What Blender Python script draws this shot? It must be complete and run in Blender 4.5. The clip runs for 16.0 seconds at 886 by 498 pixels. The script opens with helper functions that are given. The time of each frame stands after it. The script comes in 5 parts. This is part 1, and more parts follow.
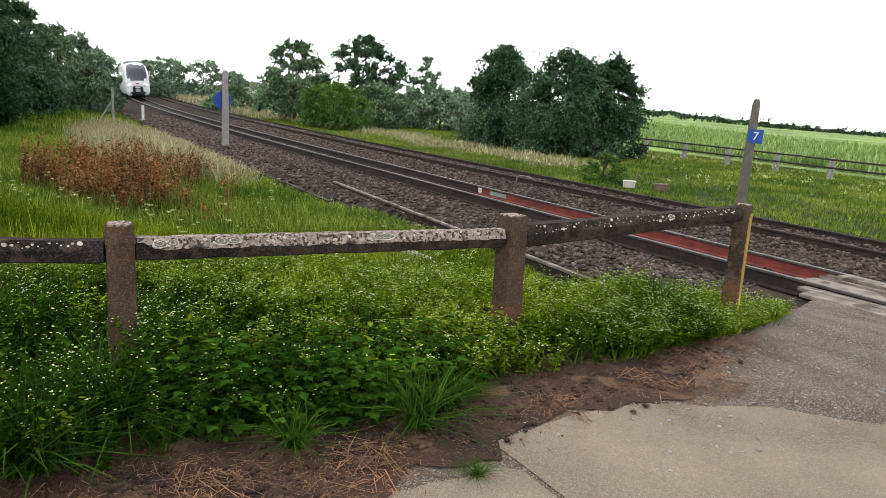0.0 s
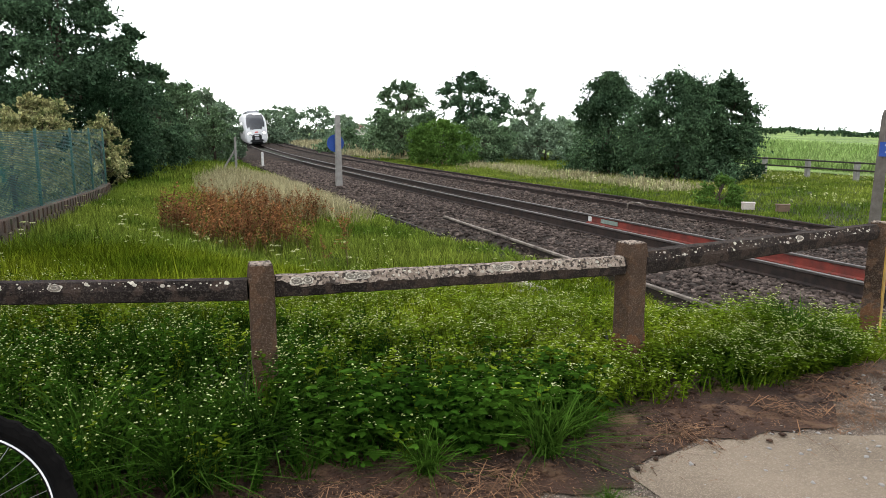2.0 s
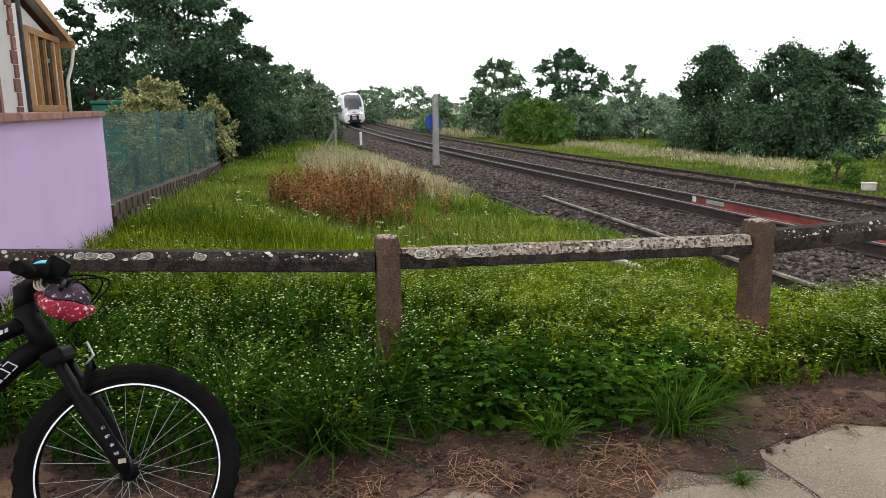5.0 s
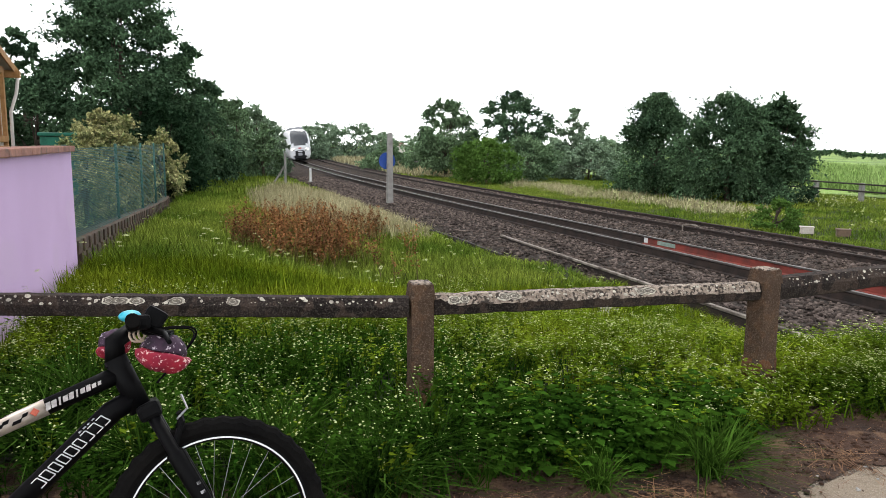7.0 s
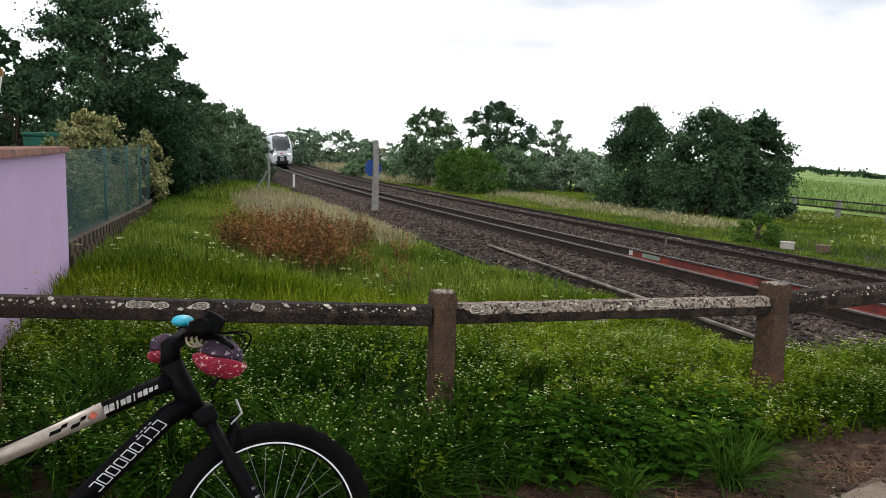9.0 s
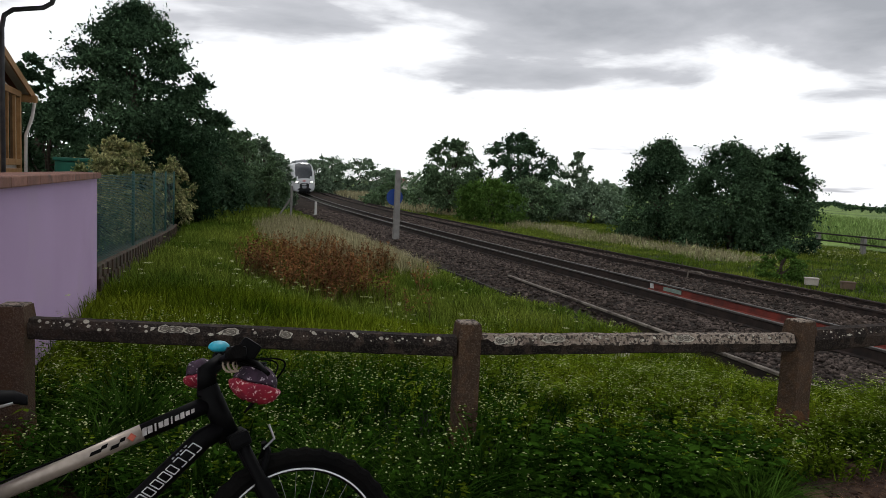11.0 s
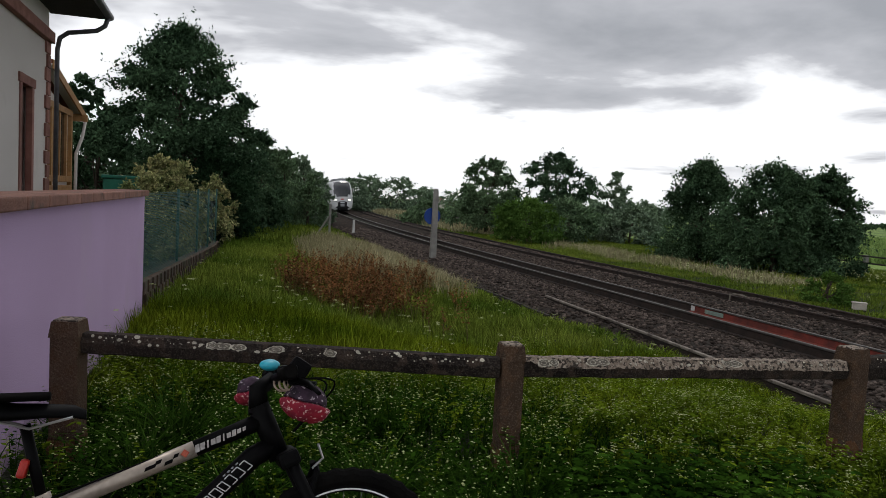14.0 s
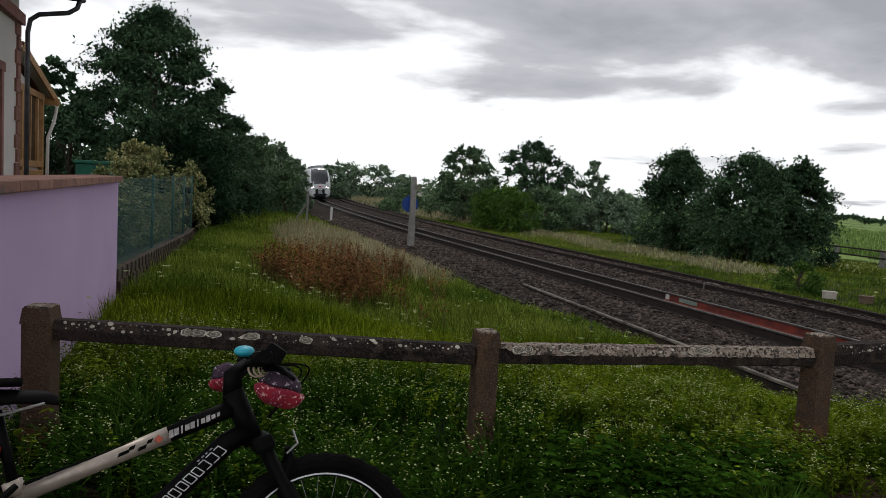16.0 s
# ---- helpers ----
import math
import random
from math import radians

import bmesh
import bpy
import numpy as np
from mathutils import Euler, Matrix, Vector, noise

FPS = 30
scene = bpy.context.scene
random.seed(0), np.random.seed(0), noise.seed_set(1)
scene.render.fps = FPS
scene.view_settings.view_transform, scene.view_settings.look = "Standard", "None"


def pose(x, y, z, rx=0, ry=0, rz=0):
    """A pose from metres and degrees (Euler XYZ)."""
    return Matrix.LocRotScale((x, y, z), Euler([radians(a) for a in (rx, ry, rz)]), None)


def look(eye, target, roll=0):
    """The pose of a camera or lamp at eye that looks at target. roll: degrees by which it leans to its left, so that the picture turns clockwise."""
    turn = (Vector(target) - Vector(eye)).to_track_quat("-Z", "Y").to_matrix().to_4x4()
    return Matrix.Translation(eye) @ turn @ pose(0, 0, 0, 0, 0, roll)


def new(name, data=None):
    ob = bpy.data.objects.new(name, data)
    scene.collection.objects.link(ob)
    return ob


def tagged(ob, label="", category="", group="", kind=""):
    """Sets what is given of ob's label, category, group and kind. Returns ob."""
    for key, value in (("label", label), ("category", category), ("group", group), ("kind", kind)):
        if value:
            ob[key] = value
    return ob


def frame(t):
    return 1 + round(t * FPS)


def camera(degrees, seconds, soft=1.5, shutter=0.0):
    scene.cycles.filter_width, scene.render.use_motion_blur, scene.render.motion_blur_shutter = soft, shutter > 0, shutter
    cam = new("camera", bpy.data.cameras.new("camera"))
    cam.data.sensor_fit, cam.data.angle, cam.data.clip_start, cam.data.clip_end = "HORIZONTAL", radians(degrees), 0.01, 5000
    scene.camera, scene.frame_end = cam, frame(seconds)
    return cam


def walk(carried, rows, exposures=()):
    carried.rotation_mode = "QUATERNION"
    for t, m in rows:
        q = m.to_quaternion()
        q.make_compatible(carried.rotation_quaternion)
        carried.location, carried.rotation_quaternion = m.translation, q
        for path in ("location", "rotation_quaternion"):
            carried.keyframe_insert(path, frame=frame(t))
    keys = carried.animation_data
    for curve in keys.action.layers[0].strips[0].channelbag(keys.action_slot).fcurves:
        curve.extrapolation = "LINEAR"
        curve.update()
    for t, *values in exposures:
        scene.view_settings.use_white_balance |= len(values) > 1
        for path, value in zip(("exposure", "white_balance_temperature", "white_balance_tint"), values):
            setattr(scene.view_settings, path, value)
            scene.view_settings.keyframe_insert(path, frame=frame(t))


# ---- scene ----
cam = camera(62.8, 16.0, soft=0.65)
PATH = [
    (0, (-2.403, -3.202, 1.342), (-1.382, -1.533, 0.929), 3.3),
    (0.5, (-2.421, -3.261, 1.335), (-1.485, -1.538, 0.938), 2.0),
    (1, (-2.431, -3.235, 1.338), (-1.478, -1.518, 0.956), 2.9),
    (1.5, (-2.481, -3.254, 1.348), (-1.582, -1.509, 0.964), 2.2),
    (2, (-2.494, -3.255, 1.353), (-1.733, -1.436, 1.019), -0.2),
    (2.5, (-2.496, -3.229, 1.355), (-1.843, -1.365, 1.037), -0.9),
    (3, (-2.51, -3.222, 1.351), (-1.879, -1.349, 1.043), -1.1),
    (5.5, (-2.748, -3.258, 1.339), (-2.241, -1.365, 0.943), -0.7),
    (6, (-2.877, -3.141, 1.367), (-2.241, -1.268, 1.068), -1.5),
    (6.5, (-2.977, -3.101, 1.384), (-2.293, -1.243, 1.108), 0.6),
    (7, (-3.082, -3.163, 1.394), (-2.406, -1.303, 1.107), 0.5),
    (7.5, (-3.204, -3.115, 1.406), (-2.485, -1.269, 1.134), -1.0),
    (8, (-3.327, -3.096, 1.403), (-2.503, -1.306, 1.06), -1.6),
    (8.5, (-3.306, -3.097, 1.393), (-2.618, -1.246, 1.076), 0.5),
    (9, (-3.296, -3.118, 1.4), (-2.565, -1.275, 1.137), 1.8),
    (11.5, (-3.361, -3.155, 1.414), (-2.684, -1.28, 1.256), 2.6),
    (12, (-3.368, -3.136, 1.416), (-2.673, -1.266, 1.287), 2.1),
    (12.5, (-3.369, -3.132, 1.42), (-2.707, -1.249, 1.297), 2.2),
    (13, (-3.375, -3.129, 1.41), (-2.772, -1.227, 1.274), 2.0),
    (13.5, (-3.381, -3.143, 1.419), (-2.787, -1.238, 1.283), 1.8),
    (14, (-3.388, -3.148, 1.422), (-2.801, -1.241, 1.284), 3.0),
    (14.5, (-3.391, -3.143, 1.42), (-2.809, -1.236, 1.267), 3.6),
    (15, (-3.388, -3.17, 1.418), (-2.807, -1.264, 1.242), 3.7),
    (15.5, (-3.388, -3.155, 1.416), (-2.772, -1.26, 1.24), 3.6),
    (16, (-3.383, -3.167, 1.421), (-2.738, -1.282, 1.254), 3.4),
]
EXPOSURES = [(0, 0.4), (5.5, 0.35), (7.0, 0.45), (8.0, 0.12), (9.2, -0.1), (11.3, -0.98), (16, -1.06)]
walk(cam, [(t, look(eye, target, roll)) for t, eye, target, roll in PATH], EXPOSURES)

# ---------------------------------------------------------------- world and sun
world = bpy.data.worlds.new("overcast_sky")
scene.world = world
world.use_nodes = True
wn, wl = world.node_tree.nodes, world.node_tree.links
bg = wn["Background"]
sky = wn.new("ShaderNodeTexSky")
sky.sky_type, sky.sun_disc = "NISHITA", False
sky.sun_elevation, sky.sun_rotation = radians(52), radians(15)
tc = wn.new("ShaderNodeTexCoord")
sep = wn.new("ShaderNodeSeparateXYZ")
wl.new(tc.outputs["Generated"], sep.inputs[0])


def wmath(op, a, b):
    n = wn.new("ShaderNodeMath")
    n.operation = op
    for i, v in enumerate((a, b)):
        if isinstance(v, (int, float)):
            n.inputs[i].default_value = v
        else:
            wl.new(v, n.inputs[i])
    return n.outputs[0]


up = wmath("MAXIMUM", sep.outputs[2], 0.0)
flat = wmath("ADD", up, 0.10)
comb = wn.new("ShaderNodeCombineXYZ")
wl.new(wmath("DIVIDE", sep.outputs[0], flat), comb.inputs[0])
wl.new(wmath("DIVIDE", sep.outputs[1], flat), comb.inputs[1])
cloud = wn.new("ShaderNodeTexNoise")
cloud.inputs["Scale"].default_value, cloud.inputs["Detail"].default_value = 0.85, 9.0
cloud.inputs["Roughness"].default_value, cloud.inputs["Distortion"].default_value = 0.52, 0.25
wl.new(comb.outputs[0], cloud.inputs["Vector"])
# the cloud base is thin and bright near the horizon, heavier overhead
heavy = wn.new("ShaderNodeMapRange")
heavy.interpolation_type = "SMOOTHSTEP"
for k, v in (("From Min", 0.05), ("From Max", 0.26), ("To Min", -0.22), ("To Max", 0.06)):
    heavy.inputs[k].default_value = v
wl.new(up, heavy.inputs["Value"])
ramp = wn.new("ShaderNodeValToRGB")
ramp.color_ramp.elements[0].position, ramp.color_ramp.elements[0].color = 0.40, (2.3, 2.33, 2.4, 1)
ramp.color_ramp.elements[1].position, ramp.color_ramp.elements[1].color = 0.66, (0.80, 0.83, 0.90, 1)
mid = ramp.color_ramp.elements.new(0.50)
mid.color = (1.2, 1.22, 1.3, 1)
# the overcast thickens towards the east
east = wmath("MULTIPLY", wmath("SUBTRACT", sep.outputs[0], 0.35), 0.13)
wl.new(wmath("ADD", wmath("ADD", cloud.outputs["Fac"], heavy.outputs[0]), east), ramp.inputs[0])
mixs = wn.new("ShaderNodeMix")
mixs.data_type = "RGBA"
mixs.inputs["Factor"].default_value = 0.94
sk = wn.new("ShaderNodeMix")
sk.data_type, sk.blend_type = "RGBA", "MULTIPLY"
sk.inputs["Factor"].default_value = 1.0
wl.new(sky.outputs[0], sk.inputs["A"])
sk.inputs["B"].default_value = (0.1, 0.1, 0.1, 1)
wl.new(sk.outputs["Result"], mixs.inputs["A"])
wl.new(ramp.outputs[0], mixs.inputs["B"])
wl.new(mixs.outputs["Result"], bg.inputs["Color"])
bg.inputs["Strength"].default_value = 1.0

sun_data = bpy.data.lights.new("sun", "SUN")
sun_data.energy, sun_data.angle, sun_data.color = 1.1, radians(14), (1.0, 0.96, 0.9)
sun = new("sun", sun_data)
sun.matrix_world = look((6, 24, 32), (0, 0, 0))


# ---------------------------------------------------------------- materials
def material(name, col, col2=None, rough=0.8, scale=8.0, fine=60.0, bump=0.3, metal=0.0, spec=0.3, stain=None, stain_scale=1.5,
             stain_at=0.58, island=0.0, objrand=0.0, leaf=0.0, dist=0.01):
    if leaf:
        rough, spec = 0.85, 0.0
    m = bpy.data.materials.new(name)
    m.use_nodes = True
    n, l = m.node_tree.nodes, m.node_tree.links
    b = n["Principled BSDF"]
    b.inputs["Roughness"].default_value, b.inputs["Metallic"].default_value = rough, metal
    b.inputs["Specular IOR Level"].default_value = spec
    co = n.new("ShaderNodeTexCoord").outputs["Object"]

    def tex(s, d=4.0):
        t = n.new("ShaderNodeTexNoise")
        t.inputs["Scale"].default_value, t.inputs["Detail"].default_value = s, d
        l.new(co, t.inputs["Vector"])
        return t.outputs["Fac"]

    def mix(f, a, c, blend="MIX"):
        x = n.new("ShaderNodeMix")
        x.data_type, x.blend_type = "RGBA", blend
        for key, v in (("Factor", f), ("A", a), ("B", c)):
            if isinstance(v, (int, float)):
                x.inputs[key].default_value = v
            elif isinstance(v, tuple):
                x.inputs[key].default_value = (*v[:3], 1)
            else:
                l.new(v, x.inputs[key])
        return x.outputs["Result"]

    def steep(v, lo, hi):
        r = n.new("ShaderNodeMapRange")
        r.inputs["From Min"].default_value, r.inputs["From Max"].default_value = lo, hi
        l.new(v, r.inputs["Value"])
        return r.outputs[0]

    col2 = col2 or tuple(c * 0.7 for c in col)
    f1 = tex(scale)
    f2 = tex(fine, 3.0)
    c = mix(steep(f1, 0.35, 0.65), col, col2)
    c = mix(0.35, c, mix(steep(f2, 0.3, 0.7), (0.45, 0.45, 0.45), (1.0, 1.0, 1.0)), "MULTIPLY")
    if stain:
        c = mix(steep(tex(stain_scale, 6.0), stain_at, stain_at + 0.07), c, stain)
    if island or objrand:
        src = n.new("ShaderNodeNewGeometry").outputs["Random Per Island"] if island else n.new("ShaderNodeObjectInfo").outputs["Random"]
        k = island or objrand
        hv = n.new("ShaderNodeHueSaturation")
        r = n.new("ShaderNodeMapRange")
        r.inputs["To Min"].default_value, r.inputs["To Max"].default_value = 1 - k, 1 + k
        if leaf:
            pw = n.new("ShaderNodeMath")
            pw.operation = "POWER"
            pw.inputs[1].default_value = 1.7
            l.new(src, pw.inputs[0])
            src = pw.outputs[0]
            r.inputs["To Max"].default_value = 1 + k * 1.6
        l.new(src, r.inputs["Value"])
        l.new(r.outputs[0], hv.inputs["Value"])
        l.new(c, hv.inputs["Color"])
        c = hv.outputs["Color"]
    l.new(c, b.inputs["Base Color"])
    if bump:
        bp = n.new("ShaderNodeBump")
        bp.inputs["Strength"].default_value, bp.inputs["Distance"].default_value = bump, dist
        l.new(f2, bp.inputs["Height"])
        l.new(bp.outputs[0], b.inputs["Normal"])
    if leaf:
        tr = n.new("ShaderNodeBsdfTranslucent")
        l.new(c, tr.inputs["Color"])
        ms = n.new("ShaderNodeMixShader")
        ms.inputs[0].default_value = leaf
        l.new(b.outputs[0], ms.inputs[1])
        l.new(tr.outputs[0], ms.inputs[2])
        l.new(ms.outputs[0], n["Material Output"].inputs[0])
    return m


def glow(name, col, power):
    m = bpy.data.materials.new(name)
    m.use_nodes = True
    b = m.node_tree.nodes["Principled BSDF"]
    b.inputs["Base Color"].default_value = (*col, 1)
    b.inputs["Emission Color"].default_value, b.inputs["Emission Strength"].default_value = (*col, 1), power
    return m


def speckled(name, col, col2, chip, amount, size=210.0, stain=None):
    """Old surfacing: blotches at arm's length and many small pale chips."""
    m = material(name, col, col2, 0.92, 1.6, 90, 0.8, stain=stain or tuple(c * 0.75 for c in col2), stain_scale=15 if stain else 0.9, stain_at=0.51 if stain else 0.56, spec=0.1)
    n, l = m.node_tree.nodes, m.node_tree.links
    b = n["Principled BSDF"]
    old = b.inputs["Base Color"].links[0].from_socket
    co = n.new("ShaderNodeTexCoord").outputs["Object"]
    vo = n.new("ShaderNodeTexVoronoi")
    vo.inputs["Scale"].default_value = size
    l.new(co, vo.inputs["Vector"])
    sp = n.new("ShaderNodeSeparateColor")
    l.new(vo.outputs["Color"], sp.inputs[0])
    gate = n.new("ShaderNodeMapRange")
    gate.inputs["From Min"].default_value, gate.inputs["From Max"].default_value = 0.62, 0.95
    gate.inputs["To Max"].default_value = amount * 1.6
    l.new(sp.outputs[0], gate.inputs["Value"])
    x = n.new("ShaderNodeMix")
    x.data_type = "RGBA"
    l.new(gate.outputs[0], x.inputs["Factor"])
    l.new(old, x.inputs["A"])
    x.inputs["B"].default_value = (*chip, 1)
    l.new(x.outputs["Result"], b.inputs["Base Color"])
    return m


M = {
    # soil colour taken near black to deepen the shade between plants
    "soil": material("shade_darkened_soil", (0.014, 0.02, 0.005), (0.008, 0.009, 0.004), 0.95, 0.6, 25, 0.6, stain=(0.03, 0.027, 0.014), stain_scale=0.25, stain_at=0.6, dist=0.05),
    "far": material("crop_field", (0.17, 0.25, 0.075), (0.12, 0.19, 0.05), 0.95, 0.35, 6, 0.8, stain=(0.22, 0.33, 0.08), stain_scale=0.08, stain_at=0.5, dist=0.3),
    "asphalt": speckled("worn_asphalt", (0.115, 0.092, 0.072), (0.058, 0.047, 0.038), (0.42, 0.35, 0.28), 0.36, 230.0),
    "concrete_slab": speckled("pale_concrete", (0.225, 0.182, 0.135), (0.15, 0.12, 0.088), (0.38, 0.32, 0.25), 0.26, 260.0),
    "dirt": material("damp_dirt", (0.062, 0.031, 0.018), (0.026, 0.014, 0.009), 0.95, 3.0, 80, 0.9, stain=(0.12, 0.07, 0.04), stain_scale=5.0, stain_at=0.55, dist=0.02),
    "straw": material("dry_straw", (0.22, 0.12, 0.06), (0.07, 0.036, 0.02), 0.9, 5, 60, 0.1, island=0.5),
    "fence_concrete": speckled("weathered_concrete", (0.092, 0.058, 0.038), (0.034, 0.022, 0.015), (0.26, 0.21, 0.165), 0.16, 230.0, (0.08, 0.047, 0.028)),
    # rail concrete coloured dark for the shade on its lower faces
    "fence_rail": speckled("shade_darkened_concrete", (0.034, 0.026, 0.022), (0.014, 0.011, 0.010), (0.2, 0.17, 0.14), 0.12, 170.0, (0.045, 0.032, 0.025)),
    "fence_top": material("lichen_crust_concrete", (0.42, 0.345, 0.275), (0.20, 0.155, 0.12), 0.95, 26, 120, 1.0, stain=(0.05, 0.04, 0.032), stain_scale=58, stain_at=0.5),
    "rust_stain": speckled("rust_stained_concrete", (0.16, 0.072, 0.032), (0.062, 0.038, 0.026), (0.24, 0.18, 0.12), 0.2, 170.0, (0.06, 0.043, 0.034)),
    "lichen_dark": material("grey_lichen", (0.22, 0.195, 0.155), (0.13, 0.115, 0.095), 0.95, 60, 200, 0.8),
    "lichen": material("pale_lichen", (0.60, 0.56, 0.46), (0.38, 0.345, 0.28), 0.95, 40, 160, 0.8, island=0.2),
    "yellow": material("faded_yellow_paint", (0.44, 0.29, 0.05), (0.28, 0.17, 0.04), 0.85, 5, 70, 0.4, stain=(0.15, 0.12, 0.08), stain_scale=6, stain_at=0.6),
    "lavender": material("lavender_render", (0.60, 0.43, 0.66), (0.55, 0.39, 0.60), 0.9, 0.8, 120, 0.25, stain=(0.52, 0.38, 0.56), stain_scale=1.2, stain_at=0.6),
    "coping": material("clay_coping", (0.32, 0.16, 0.12), (0.22, 0.11, 0.085), 0.9, 8, 80, 0.5, stain=(0.13, 0.09, 0.075), stain_scale=6, objrand=0.25),
    "oldwall": material("old_stone", (0.095, 0.062, 0.042), (0.045, 0.032, 0.024), 0.95, 6, 60, 0.9, stain=(0.06, 0.06, 0.035), stain_scale=5, stain_at=0.55, objrand=0.3),
    "mesh": material("green_windbreak_net", (0.012, 0.10, 0.09), (0.009, 0.075, 0.068), 0.7, 4, 60, 0.1),
    "green_post": material("green_painted_steel", (0.03, 0.13, 0.10), None, 0.5, 4, 60, 0.05),
    "house": material("off_white_render", (0.66, 0.62, 0.58), (0.60, 0.56, 0.52), 0.9, 0.7, 90, 0.3, stain=(0.5, 0.47, 0.44), stain_scale=0.9, stain_at=0.62),
    "sandstone": material("red_sandstone", (0.30, 0.145, 0.115), (0.22, 0.10, 0.08), 0.9, 5, 70, 0.5, objrand=0.2),
    "shutter": material("red_brown_shutter", (0.20, 0.06, 0.045), (0.15, 0.045, 0.035), 0.6, 4, 50, 0.2),
    "wood": material("honey_timber", (0.42, 0.23, 0.09), (0.30, 0.15, 0.05), 0.6, 5, 60, 0.3),
    "zinc": material("zinc_gutter", (0.13, 0.13, 0.14), (0.09, 0.09, 0.10), 0.5, 6, 60, 0.1, metal=0.5),
    "dark": material("dark_soffit", (0.05, 0.045, 0.045), None, 0.8, 4, 60, 0.2),
    "rooftile": material("clay_roof_tile", (0.28, 0.11, 0.07), (0.20, 0.08, 0.055), 0.9, 3, 30, 0.6),
    "railhead": material("worn_rail_head", (0.13, 0.118, 0.11), (0.085, 0.076, 0.07), 0.5, 6, 80, 0.1, metal=0.5),
    "rust": material("rusty_rail_web", (0.045, 0.030, 0.024), (0.022, 0.017, 0.015), 0.9, 5, 90, 0.5),
    "redrust": material("red_oxide_rail_web", (0.25, 0.048, 0.034), (0.13, 0.036, 0.028), 0.85, 3, 80, 0.4, stain=(0.12, 0.05, 0.035), stain_scale=4, stain_at=0.6),
    "mark": material("pale_green_paint_mark", (0.28, 0.36, 0.31), (0.2, 0.27, 0.23), 0.8, 9, 80, 0.2),
    "white": material("white_paint", (0.75, 0.75, 0.73), (0.62, 0.62, 0.6), 0.7, 5, 60, 0.1),
    "ballast_bed": material("ballast_stone_bed", (0.085, 0.073, 0.065), (0.035, 0.031, 0.028), 0.95, 9, 14, 1.0, spec=0.0, stain=(0.075, 0.058, 0.047), stain_scale=0.5, stain_at=0.52, dist=0.12),
    "ballast": material("crushed_ballast_stone", (0.125, 0.098, 0.084), (0.048, 0.038, 0.033), 0.95, 4, 60, 0.5, island=0.65, spec=0.05),
    "sleeper": material("dark_tarred_sleeper", (0.045, 0.038, 0.033), None, 0.95, 5, 60, 0.5),
    "deck": material("grey_weathered_timber", (0.28, 0.245, 0.205), (0.13, 0.11, 0.092), 0.95, 4, 70, 0.9, stain=(0.08, 0.065, 0.055), stain_scale=3, stain_at=0.56),
    "pole": material("grey_concrete_pole", (0.30, 0.29, 0.27), (0.22, 0.21, 0.195), 0.9, 5, 70, 0.4),
    "darkpole": material("stained_timber_pole", (0.15, 0.135, 0.115), (0.10, 0.09, 0.075), 0.9, 5, 70, 0.5),
    "blue": material("blue_enamel", (0.012, 0.06, 0.30), (0.010, 0.055, 0.26), 0.4, 5, 60, 0.0),
    "bark": material("rough_bark", (0.09, 0.07, 0.05), (0.055, 0.042, 0.032), 0.95, 6, 40, 0.9, dist=0.04),
    "leaf_dark": material("dark_leaf", (0.095, 0.165, 0.085), (0.048, 0.09, 0.05), 0.55, 0.5, 9, 0, island=0.45, leaf=0.2),
    "leaf_yew": material("yew_needle", (0.035, 0.07, 0.034), (0.018, 0.04, 0.02), 0.6, 0.6, 9, 0, island=0.4, leaf=0.15),
    "leaf_mid": material("mid_green_leaf", (0.19, 0.285, 0.15), (0.11, 0.18, 0.095), 0.55, 0.4, 9, 0, island=0.45, leaf=0.2),
    "leaf_bush": material("bush_leaf", (0.10, 0.17, 0.085), (0.048, 0.09, 0.048), 0.55, 0.5, 9, 0, island=0.5, leaf=0.2),
    "crop": material("crop_leaf", (0.27, 0.37, 0.13), (0.18, 0.28, 0.08), 0.6, 0.3, 9, 0, island=0.35, leaf=0.2),
    # distance haze is mixed into this leaf colour, and less so into leaf_mid
    "leaf_far": material("haze_paled_leaf", (0.25, 0.34, 0.22), (0.18, 0.26, 0.17), 0.55, 0.3, 4, 0, island=0.4, leaf=0.2),
    "leaf_light": material("fresh_green_leaf", (0.12, 0.22, 0.045), (0.085, 0.165, 0.035), 0.55, 0.5, 9, 0, island=0.4, leaf=0.2),
    "leaf_varieg": material("variegated_leaf", (0.55, 0.52, 0.26), (0.16, 0.21, 0.08), 0.6, 3, 20, 0, island=0.5, leaf=0.2),
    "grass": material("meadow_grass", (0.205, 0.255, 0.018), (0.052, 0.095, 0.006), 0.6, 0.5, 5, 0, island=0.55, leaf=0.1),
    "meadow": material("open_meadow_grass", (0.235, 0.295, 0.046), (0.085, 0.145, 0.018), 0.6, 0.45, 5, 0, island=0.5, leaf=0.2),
    # next two grasses: dark green, darkened further for the shade among the plants
    "grass_shaded": material("shaded_grass", (0.030, 0.068, 0.008), (0.013, 0.035, 0.004), 0.6, 0.7, 6, 0, island=0.4, leaf=0.1),
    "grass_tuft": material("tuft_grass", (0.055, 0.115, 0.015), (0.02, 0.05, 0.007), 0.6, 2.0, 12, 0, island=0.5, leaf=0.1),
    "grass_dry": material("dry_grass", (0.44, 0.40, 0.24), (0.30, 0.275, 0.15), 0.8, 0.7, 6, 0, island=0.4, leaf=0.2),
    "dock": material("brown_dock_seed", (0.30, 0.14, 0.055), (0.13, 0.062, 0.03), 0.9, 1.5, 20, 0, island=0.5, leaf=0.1),
